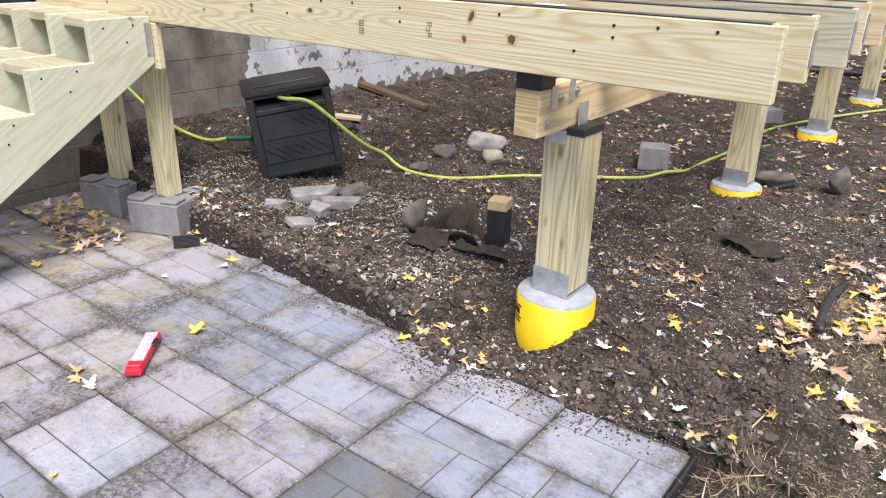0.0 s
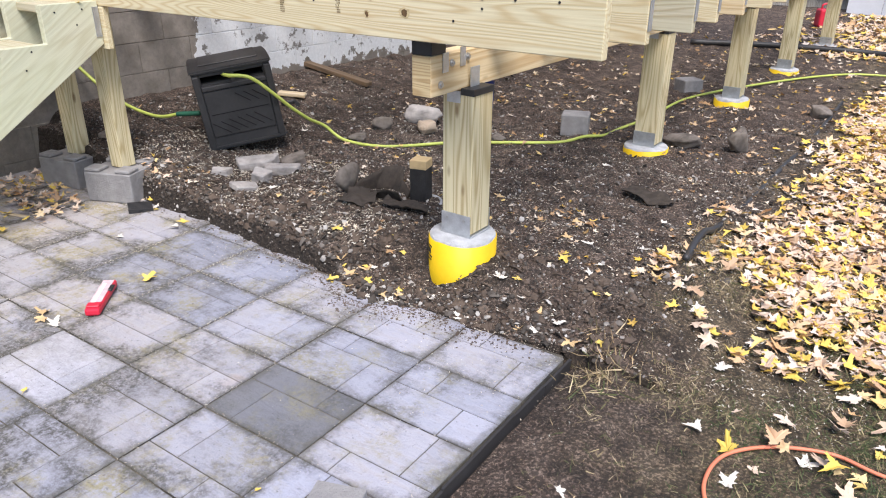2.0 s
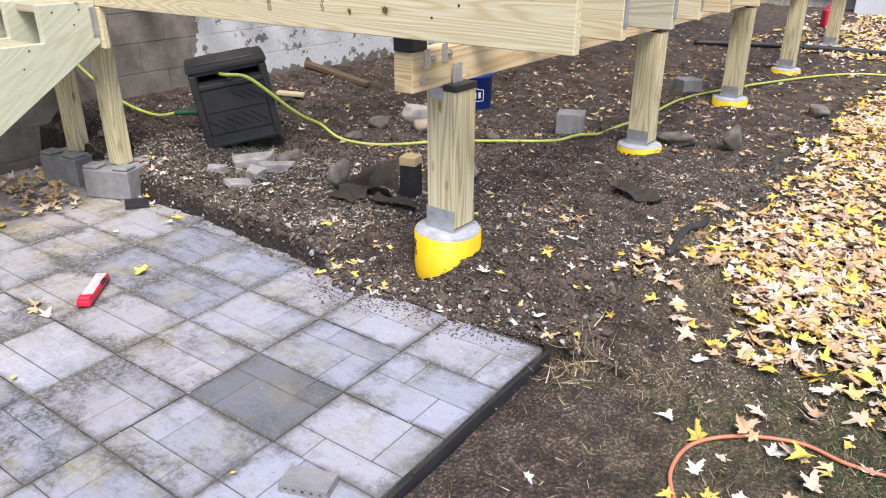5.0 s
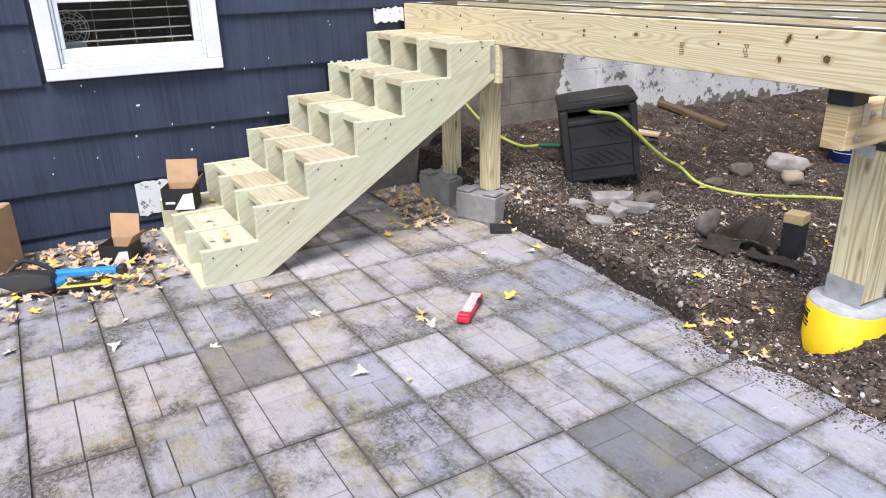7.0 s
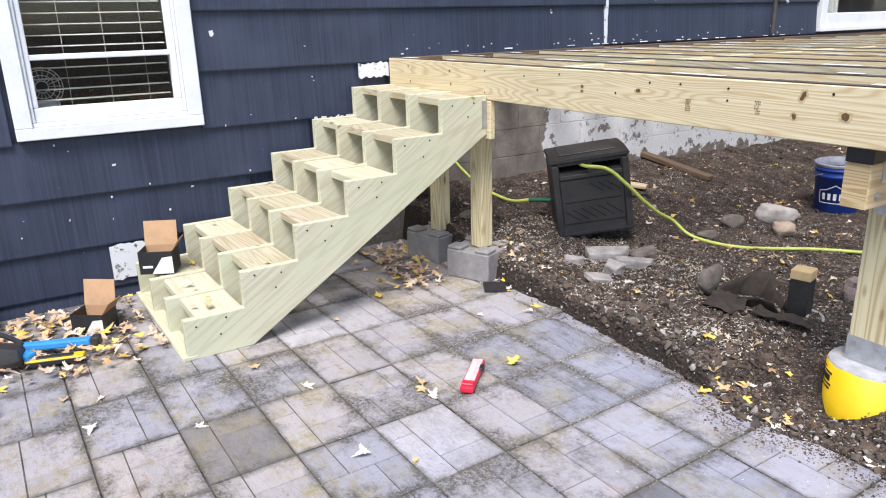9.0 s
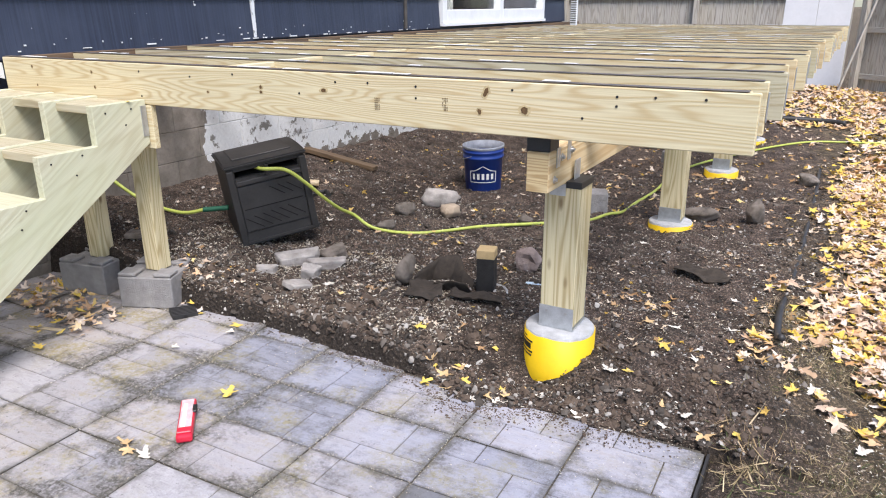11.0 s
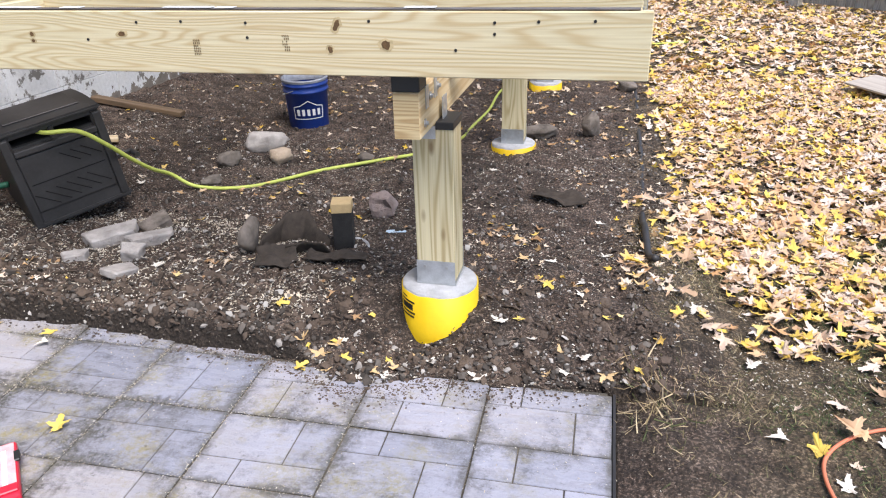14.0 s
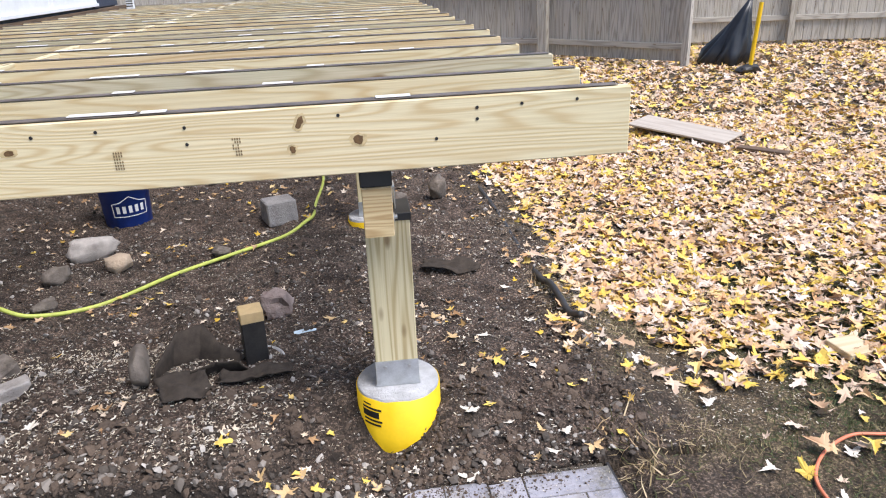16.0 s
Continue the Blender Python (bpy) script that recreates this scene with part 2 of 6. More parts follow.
def joint_sand():
    q = Mat("joint_sand", 0.95)
    v = q.coords(world_space=True)
    n, f = q.noise(v, 9, 5), q.noise(v, 160, 4, 0.8)
    col = q.ramp(n, (0.35, (0.055, 0.048, 0.040)), (0.7, (0.17, 0.148, 0.115)))
    q.colour(q.mix(q.grey(f, 0.58, 0.76), col, (0.42, 0.38, 0.30)))
    q.bump(f, 0.8, 0.01)
    return q.m


SAND = joint_sand()


def siding():
    """Dark blue painted shingle siding with combed vertical grooves."""
    q = Mat("navy_siding", 0.55)
    v = q.coords()
    comb = q.noise(q.coords((1, 75, 0.6)), 1.0, 4, 0.7)
    wear = q.noise(v, 3, 5)
    col = q.ramp(comb, (0.3, (0.014, 0.019, 0.037)), (0.7, (0.036, 0.046, 0.083)))
    col = q.mix(q.math("MULTIPLY", q.grey(wear, 0.45, 0.75), 0.5), col, (0.054, 0.066, 0.106))
    chip = q.grey(q.noise(v, 21, 2, 0.4), 0.765, 0.785)
    q.colour(q.mix(chip, col, (0.65, 0.66, 0.68)))
    q.bump(comb, 0.5, 0.006)
    return q.m


SIDING = siding()


def foundation():
    """Old grey block with peeling white paint over its far stretch."""
    q = Mat("painted_block", 0.9)
    w = q.coords(world_space=True)
    mid, fine = q.noise(w, 6, 6, 0.65), q.noise(w, 45, 5, 0.7)
    grey = q.ramp(mid, (0.25, (0.13, 0.112, 0.095)), (0.75, (0.33, 0.295, 0.26)))
    grey = q.mix(q.math("MULTIPLY", q.grey(fine, 0.5, 0.75), 0.4), grey, (0.10, 0.095, 0.085))
    white = q.ramp(fine, (0.3, (0.62, 0.63, 0.65)), (0.7, (0.76, 0.77, 0.79)))
    peel = q.grey(q.noise(w, 9, 6, 0.7), 0.575, 0.62)
    white = q.mix(peel, white, (0.20, 0.19, 0.18))
    y = q.math("ADD", q.axis(w, 1), q.math("MULTIPLY", q.math("SUBTRACT", mid, 0.5), 0.5))
    z = q.math("ADD", q.axis(w, 2), q.math("MULTIPLY", q.math("SUBTRACT", mid, 0.5), 0.5))
    m1 = q.math("GREATER_THAN", y, 1.30)
    m2 = q.math("GREATER_THAN", z, q.math("SUBTRACT", 0.44, q.math("MULTIPLY", q.axis(w, 1), 0.05)))
    q.colour(q.mix(q.math("MULTIPLY", m1, m2), grey, white))
    q.bump(q.math("ADD", mid, fine), 0.5, 0.01)
    return q.m


BLOCK = foundation()


def leaf_material():
    """Fallen maple leaves: cream, tan, yellow and brown."""
    q = Mat("fallen_maple_leaf", 0.75)
    r = q.island()
    col = q.ramp(r, (0.0, (0.62, 0.45, 0.33)), (0.20, (0.70, 0.56, 0.46)), (0.32, (0.58, 0.33, 0.15)), (0.44, (0.66, 0.46, 0.28)), (0.52, (0.68, 0.46, 0.08)), (0.68, (0.74, 0.55, 0.12)), (0.76, (0.68, 0.54, 0.43)), (0.88, (0.42, 0.25, 0.13)), (0.94, (0.72, 0.60, 0.50)), (1.0, (0.76, 0.66, 0.58)))
    n = q.noise(q.coords(world_space=True), 40, 4)
    q.colour(q.mix(q.math("MULTIPLY", q.grey(n, 0.5, 0.8), 0.35), col, (0.28, 0.17, 0.07)))
    q.b.inputs["Subsurface Weight"].default_value = 0.0
    q.bump(n, 0.3, 0.004)
    return q.m


LEAF = leaf_material()


def scrap_material():
    q = Mat("dry_leaf_scraps", 0.8)
    q.colour(q.ramp(q.island(), (0.0, (0.30, 0.17, 0.08)), (0.3, (0.46, 0.29, 0.15)), (0.55, (0.62, 0.49, 0.36)), (0.8, (0.70, 0.60, 0.50)), (0.9, (0.70, 0.46, 0.05)), (1.0, (0.22, 0.13, 0.07))))
    q.bump(q.noise(q.coords(world_space=True), 40, 4), 0.3, 0.004)
    return q.m


LEAF_SCRAP = scrap_material()


def leaf_tone(name, c):
    q = Mat(name, 0.75)
    n = q.noise(q.coords(), 30, 4)
    q.colour(q.mix(q.math("MULTIPLY", q.grey(n, 0.45, 0.8), 0.4), c, tuple(0.55 * x for x in c)))
    q.bump(n, 0.3, 0.004)
    return q.m


LEAF_YELLOW = leaf_tone("yellow_leaf", (0.70, 0.52, 0.12))
LEAF_CREAM = leaf_tone("cream_leaf", (0.72, 0.66, 0.58))
LEAF_TAN = leaf_tone("tan_leaf", (0.60, 0.42, 0.22))


def pebble_material():
    q = Mat("small_stones", 0.9)
    q.colour(q.ramp(q.island(), (0.0, (0.035, 0.028, 0.023)), (0.5, (0.075, 0.062, 0.052)), (0.8, (0.19, 0.165, 0.145)), (1.0, (0.46, 0.43, 0.40))))
    q.bump(q.noise(q.coords(world_space=True), 90, 4), 0.5, 0.005)
    return q.m


PEBBLE = pebble_material()


def chips_material():
    q = Mat("wood_chips", 0.85)
    q.colour(q.ramp(q.island(), (0.0, (0.42, 0.35, 0.26)), (0.5, (0.58, 0.51, 0.41)), (1.0, (0.70, 0.66, 0.58))))
    return q.m


CHIPS = chips_material()


def grass_material():
    """Straw where the lawn is worn, green blades further out."""
    q = Mat("lawn_grass", 0.8)
    w = q.coords(world_space=True)
    r = q.island()
    straw = q.ramp(r, (0.0, (0.06, 0.075, 0.025)), (0.22, (0.13, 0.125, 0.05)), (0.3, (0.30, 0.20, 0.11)), (0.75, (0.52, 0.38, 0.22)), (1.0, (0.68, 0.55, 0.37)))
    green = q.ramp(r, (0.0, (0.035, 0.060, 0.018)), (0.6, (0.085, 0.115, 0.04)), (0.8, (0.20, 0.17, 0.08)), (1.0, (0.42, 0.34, 0.19)))
    out = q.math("MULTIPLY", q.math("ADD", q.axis(w, 0), q.math("MULTIPLY", q.noise(w, 2.5, 4), 1.8)), 0.25)
    q.colour(q.mix(q.grey(out, 0.22, 0.40), straw, green))
    return q.m


GRASS = grass_material()


def concrete(name, a, b, scale=18):
    q = Mat(name, 0.9)
    v = q.coords()
    n, f = q.noise(v, scale, 6, 0.6), q.noise(v, scale * 8, 4, 0.7)
    q.colour(q.mix(q.math("MULTIPLY", q.grey(f, 0.5, 0.75), 0.35), q.ramp(n, (0.3, a), (0.7, b)), tuple(0.5 * x for x in a)))
    q.bump(q.math("ADD", n, f), 0.7, 0.012)
    return q.m


CONCRETE = concrete("rough_white_concrete", (0.42, 0.42, 0.43), (0.63, 0.63, 0.65))
CMU = concrete("grey_deck_block", (0.25, 0.236, 0.235), (0.36, 0.345, 0.34))
ROCK = concrete("field_stone", (0.10, 0.083, 0.07), (0.29, 0.245, 0.21), 16)
ROCK_PALE = concrete("pale_stone", (0.30, 0.27, 0.25), (0.60, 0.55, 0.52), 16)
ROCK_PINK = concrete("pinkish_stone", (0.20, 0.15, 0.135), (0.40, 0.32, 0.30), 16)
ROCK_TAN = concrete("tan_stone", (0.45, 0.34, 0.25), (0.62, 0.50, 0.38), 9)
CLOD = concrete("dark_soil_clod", (0.065, 0.046, 0.034), (0.155, 0.112, 0.084), 12)
YELLOW = plain("yellow_paper_tube", (0.80, 0.52, 0.008), 0.55, vary=0.08, scale=9)
STEEL = plain("galvanised_steel", (0.55, 0.57, 0.59), 0.42, 0.75, vary=0.15, scale=30)
BLACK_TAPE = plain("black_flashing_tape", (0.02, 0.02, 0.022), 0.5)
DARK_TAPE = plain("brown_joist_tape", (0.075, 0.065, 0.058), 0.6, vary=0.3)
JOIST_TAPE = plain("dusty_joist_tape", (0.15, 0.125, 0.11), 0.6, vary=0.4)
WHITE_PAPER = plain("white_paper", (0.78, 0.77, 0.76), 0.7, vary=0.06)
WHITE_PAINT = plain("white_paint", (0.78, 0.79, 0.81), 0.5, vary=0.06, scale=6)
BLACK_PLASTIC = plain("black_moulded_plastic", (0.036, 0.034, 0.035), 0.5, vary=0.25, scale=8, bump=0.3)
# near-black colour standing in for shade in the reel box's slot and grooves
RECESS_SHADE = plain("recess_shade", (0.008, 0.008, 0.008), 0.9)
HOSE = plain("lime_hose", (0.52, 0.58, 0.12), 0.5, vary=0.15, scale=25)
HOSE_GREEN = plain("green_hose_end", (0.02, 0.12, 0.07), 0.5)
CORD = plain("orange_cord", (0.72, 0.22, 0.12), 0.5, vary=0.1)
BUCKET_RIM = plain("pale_grey_plastic", (0.34, 0.36, 0.42), 0.6, vary=0.25, scale=20)
BLUE = plain("blue_bucket_plastic", (0.012, 0.045, 0.26), 0.4, vary=0.12, scale=6)
RED = plain("red_plastic", (0.62, 0.02, 0.05), 0.4, vary=0.1)
PINK = plain("clear_pinkish_plastic", (0.72, 0.50, 0.53), 0.3, vary=0.25, scale=30)
CARD = plain("brown_cardboard", (0.50, 0.31, 0.17), 0.8, vary=0.1)
CARD_DARK = plain("inside_of_carton", (0.30, 0.17, 0.09), 0.85)
BLACK_PRINT = plain("black_print", (0.018, 0.018, 0.02), 0.5)
YELLOW_TOOL = plain("yellow_plastic", (0.80, 0.50, 0.01), 0.45, vary=0.06)
BLUE_TOOL = plain("bright_blue_plastic", (0.04, 0.28, 0.66), 0.45, vary=0.1)
CLOTH = plain("brown_landscape_fabric", (0.050, 0.039, 0.031), 0.95, vary=0.35, scale=30, bump=0.5)
BARK = plain("dark_bark", (0.06, 0.047, 0.036), 0.9, vary=0.35, scale=25, bump=0.6)
CHAR = plain("blackened_post", (0.022, 0.02, 0.02), 0.7, vary=0.5, scale=20, bump=0.4)
CUT = plain("fresh_sawn_end", (0.52, 0.38, 0.20), 0.8, vary=0.1, scale=40)
LITTER = plain("pale_blue_wrapper", (0.55, 0.68, 0.80), 0.5)
SHED = plain("white_shed_panel", (0.74, 0.74, 0.77), 0.55, vary=0.05, scale=3)
TARP = plain("black_tarpaulin", (0.016, 0.018, 0.024), 0.38, vary=0.3, scale=8)
CURTAIN = plain("pale_curtain", (0.50, 0.50, 0.48), 0.9)
KNOT = plain("pine_knot", (0.15, 0.085, 0.035), 0.7, vary=0.35, scale=60)
KNOT_HALO = plain("resin_round_knot", (0.60, 0.47, 0.26), 0.7, vary=0.3, scale=60)
INK = plain("faded_mill_stamp", (0.20, 0.14, 0.07), 0.8)
BOLT = plain("zinc_bolt", (0.5, 0.5, 0.5), 0.4, 0.8)


def glass():
    q = Mat("window_glass", 0.03)
    q.b.inputs["Transmission Weight"].default_value = 1.0
    q.b.inputs["IOR"].default_value = 1.45
    q.colour((0.9, 0.93, 0.93))
    return q.m


GLASS = glass()

# ---- building helpers ----
PLACE = {}


def at(ob, world_m, parent=None):
    """Stand ob at a pose of the world, under a parent or not."""
    PLACE[ob.name] = world_m
    if parent:
        ob.parent = parent
        ob.matrix_basis = PLACE[parent.name].inverted() @ world_m
    else:
        ob.matrix_basis = world_m
    return ob


def thing(name, m, label, category, group="", kind=""):
    return tagged(at(new(name), m), label, category, group, kind)


def to_mesh(name, bm, material, smooth=False):
    me = bpy.data.meshes.new(name)
    bm.to_mesh(me)
    bm.free()
    for one in material if isinstance(material, (list, tuple)) else [material]:
        me.materials.append(one)
    if smooth:
        me.polygons.foreach_set("use_smooth", [True] * len(me.polygons))
    return me


def part(name, bm, material, parent=None, m=None, label="", smooth=False):
    """One mesh object; its geometry is in the space of the pose m (or of the parent)."""
    me = bm if isinstance(bm, bpy.types.Mesh) else to_mesh(name, bm, material, smooth)
    ob = new(name, me)
    if m is None:
        m = PLACE[parent.name] if parent else Matrix()
    at(ob, m, parent)
    return tagged(ob, label)


def block(sx, sy, sz, bevel=0.004, at_z=0.0, segments=1):
    bm = bmesh.new()
    bmesh.ops.create_cube(bm, size=1)
    bmesh.ops.scale(bm, vec=(sx, sy, sz), verts=bm.verts)
    bmesh.ops.translate(bm, vec=(0, 0, at_z), verts=bm.verts)
    if bevel:
        bmesh.ops.bevel(bm, geom=bm.edges[:], offset=bevel, segments=segments, affect="EDGES", profile=0.5)
    return bm


def add_block(bm, x0, x1, y0, y1, z0, z1):
    r = bmesh.ops.create_cube(bm, size=1)["verts"]
    bmesh.ops.scale(bm, vec=(x1 - x0, y1 - y0, z1 - z0), verts=r)
    bmesh.ops.translate(bm, vec=((x0 + x1) / 2, (y0 + y1) / 2, (z0 + z1) / 2), verts=r)
    return r


def prism(outline, x0, x1, bevel=0.0):
    """A solid whose outline lies in y and z and which runs from x0 to x1."""
    bm = bmesh.new()
    a = [bm.verts.new((x0, y, z)) for y, z in outline]
    b = [bm.verts.new((x1, y, z)) for y, z in outline]
    bm.faces.new(a)
    bm.faces.new(b[::-1])
    for i in range(len(a)):
        j = (i + 1) % len(a)
        bm.faces.new((a[j], a[i], b[i], b[j]))
    bmesh.ops.recalc_face_normals(bm, faces=bm.faces[:])
    if bevel:
        bmesh.ops.bevel(bm, geom=bm.edges[:], offset=bevel, segments=1, affect="EDGES")
    return bm


def lathe(profile, steps=32, cap=True):
    """A turned solid from (radius, z) pairs."""
    bm = bmesh.new()
    rings = []
    for r, z in profile:
        rings.append([bm.verts.new((r * math.cos(2 * math.pi * i / steps), r * math.sin(2 * math.pi * i / steps), z)) for i in range(steps)])
    for a, b in zip(rings, rings[1:]):
        for i in range(steps):
            j = (i + 1) % steps
            bm.faces.new((a[i], a[j], b[j], b[i]))
    if cap:
        bm.faces.new(rings[0][::-1])
        bm.faces.new(rings[-1])
    return bm


def tube(points, radius, sides=8):
    """A round bar along a smooth line through the points."""
    pts = [Vector(p) for p in points]
    line = []
    for i in range(len(pts) - 1):
        p0, p1, p2, p3 = pts[max(i - 1, 0)], pts[i], pts[i + 1], pts[min(i + 2, len(pts) - 1)]
        for k in range(8):
            u = k / 8
            line.append(0.5 * (2 * p1 + (p2 - p0) * u + (2 * p0 - 5 * p1 + 4 * p2 - p3) * u * u + (3 * p1 - p0 - 3 * p2 + p3) * u ** 3))
    line.append(pts[-1])
    bm = bmesh.new()
    last = None
    for i, p in enumerate(line):
        d = (line[min(i + 1, len(line) - 1)] - line[max(i - 1, 0)]).normalized()
        side = d.cross(Vector((0, 0, 1)))
        side = side.normalized() if side.length > 1e-4 else Vector((1, 0, 0))
        up = side.cross(d)
        ring = [bm.verts.new(p + radius * (side * math.cos(2 * math.pi * k / sides) + up * math.sin(2 * math.pi * k / sides))) for k in range(sides)]
        if last:
            for k in range(sides):
                j = (k + 1) % sides
                bm.faces.new((last[k], last[j], ring[j], ring[k]))
        else:
            bm.faces.new(ring[::-1])
        last = ring
    bm.faces.new(last)
    bmesh.ops.recalc_face_normals(bm, faces=bm.faces[:])
    return bm


def stone(sx, sy, sz, seed, rough=0.25, level=3):
    """A lump with facets, resting on z = 0."""
    bm = bmesh.new()
    bmesh.ops.create_icosphere(bm, subdivisions=level, radius=0.5)
    for v in bm.verts:
        n = noise.fractal(v.co * 2.2 + Vector((seed * 7.3, seed, 0)), 1.0, 2.0, 4)
        c = Vector((round(v.co.x * 2.4) / 2.4, round(v.co.y * 2.4) / 2.4, round(v.co.z * 2.4) / 2.4))
        v.co = v.co.lerp(c, 0.25) * (1 + rough * n)
    cut = random.Random(seed)
    for _ in range(9):
        n = Vector((cut.gauss(0, 1), cut.gauss(0, 1), cut.gauss(0, 1))).normalized()
        d = cut.uniform(0.33, 0.44)
        for v in bm.verts:
            over = v.co.dot(n) - d
            if over > 0:
                v.co -= n * over * 0.92
    bmesh.ops.scale(bm, vec=(sx * 1.12, sy * 1.12, sz * 1.12), verts=bm.verts)
    low = min(v.co.z for v in bm.verts)
    bmesh.ops.translate(bm, vec=(0, 0, -low - 0.12 * sz), verts=bm.verts)
    return bm


LUMBER = {}


def lumber(name, size, material, m, parent, label=""):
    """A straight board with eased edges; its grain runs along x."""
    key = (tuple(round(v, 4) for v in size), material.name)
    if key not in LUMBER:
        LUMBER[key] = to_mesh(name, block(*size, bevel=0.003), material)
    return part(name, LUMBER[key], None, parent, m, label)


UP = Euler((0, radians(-90), 0)).to_matrix().to_4x4()
ALONG_Y = pose(0, 0, 0, 0, 0, 90)


def smooth01(t):
    t = min(1.0, max(0.0, t))
    return t * t * (3 - 2 * t)


DRIFT = 0.025


def bank_foot(x):
    """Where the soil bank meets the paving: a cut edge by the stairs, spilt soil near the footing."""
    wob = 0.03 * noise.noise(Vector((x * 5.5, 2.0, 0))) + 0.02 * noise.noise(Vector((x * 17, 5.0, 0)))
    spill = 0.12 * math.exp(-((x + 0.87) / 0.19) ** 2) + 0.035 * math.exp(-((x + 0.38) / 0.14) ** 2)
    return 0.055 - 0.075 * smooth01((x + 2.3) / 1.3) - spill + 0.03 * smooth01((x + 0.3) / 0.3) + wob


def ground_z(x, y, rough=True):
    """Height of the ground: soil bank under the deck, lawn beside it, a bed under the paving."""
    s = 0.125 + 0.21 * smooth01((-x - 2.1) / 1.55) - 0.028 * min(max(y - 0.4, 0), 3.2)
    s -= 0.02 * smooth01((x + 1.2) / 1.0)
    steep = smooth01((-x - 1.0) / 0.3)
    foot = bank_foot(x)
    tube = math.exp(-((x + 0.73) / 0.115) ** 2)
    low = max(foot, -0.02)
    gentle = (1 - tube) * (0.12 * smooth01((y - foot) / 0.08) + 0.88 * smooth01((y - low) / 0.30)) + tube * (0.12 * smooth01((y - foot) / 0.1) + 0.88 * smooth01((y - 0.12) / 0.17))
    cut = 0.72 * smooth01((y - foot) / 0.035) + 0.28 * smooth01((y - foot) / 0.22)
    bank = steep * cut + (1 - steep) * gentle
    s += 0.05 * math.exp(-((x + 0.66) / 0.30) ** 2) * math.exp(-((y - 0.40) / 0.20) ** 2)
    s -= 0.05 * math.exp(-((x + 2.60) / 0.30) ** 2) * math.exp(-((y - 0.80) / 0.33) ** 2)
    lawn = -0.015 - 0.006 * min(max(x, 0), 6)
    k = smooth01((x - 0.12 - DRIFT * y) / 0.35) if y > 0 else 1.0
    inner = -0.10 if y < foot else max(0.0, s * bank) - 0.004
    if y <= 0.0:
        z = inner if x < -0.02 else lawn - 0.034 * smooth01((0.17 - x) / 0.16)
    else:
        z = inner * (1 - k) + (lawn * gentle - 0.03 * (1 - gentle)) * k
    if rough and z > -0.09:
        a = 0.012 if x > 0.3 else 0.03
        edge = smooth01((y - foot) / 0.12) if x < 0 else 1.0
        z += a * edge * noise.fractal(Vector((x * 5, y * 5, 0)), 1.0, 2.0, 3) * (0.35 + 0.65 * smooth01((y + 0.05) / 0.3))
        if x < 0.3 and y > foot:
            z += 0.014 * (0.4 + 0.6 * edge) * noise.fractal(Vector((x * 20, y * 20, 3)), 1.0, 2.0, 3)
            z += 0.05 * steep * math.exp(-((y - foot - 0.10) / 0.09) ** 2) * noise.noise(Vector((x * 7, y * 9, 7)))
        if x < -0.02 and y < foot + 0.05:
            z = max(z, 0.002 + 0.004 * noise.noise(Vector((x * 40, y * 40, 1))))
    return z


# ---- ground ----
def spread(stops):
    out = []
    for a, b, step in stops:
        n = max(1, round((b - a) / step))
        out += [a + (b - a) * i / n for i in range(n)]
    return out + [stops[-1][1]]


def ground_sheet():
    xs = spread([(-300, -60, 60), (-60, -12, 8), (-12, -3.9, 1.2), (-3.9, 0.8, 0.032), (0.8, 2.5, 0.09), (2.5, 12, 0.5), (12, 60, 8), (60, 300, 60)])
    ys = spread([(-300, -60, 60), (-60, -8, 8), (-8, -2.5, 0.6), (-2.5, -0.2, 0.09), (-0.2, 0.30, 0.016), (0.30, 1.7, 0.028), (1.7, 4.5, 0.06), (4.5, 14, 0.25), (14, 60, 8), (60, 300, 60)])
    verts = [(x, y, ground_z(x, y)) for y in ys for x in xs]
    w = len(xs)
    faces = [(j * w + i, j * w + i + 1, (j + 1) * w + i + 1, (j + 1) * w + i) for j in range(len(ys) - 1) for i in range(w - 1)]
    me = bpy.data.meshes.new("ground")
    me.from_pydata(verts, [], faces)
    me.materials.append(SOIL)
    me.polygons.foreach_set("use_smooth", [True] * len(faces))
    ob = at(new("ground", me), Matrix())
    return tagged(ob, "dark bare soil sloping into a worn leaf-strewn lawn", "ground", kind="structure")


ground_sheet()

# ---- house ----
HOUSE = Matrix.Translation((-3.66, 0, 0)) @ Matrix.Rotation(-math.atan(DRIFT), 4, "Z")


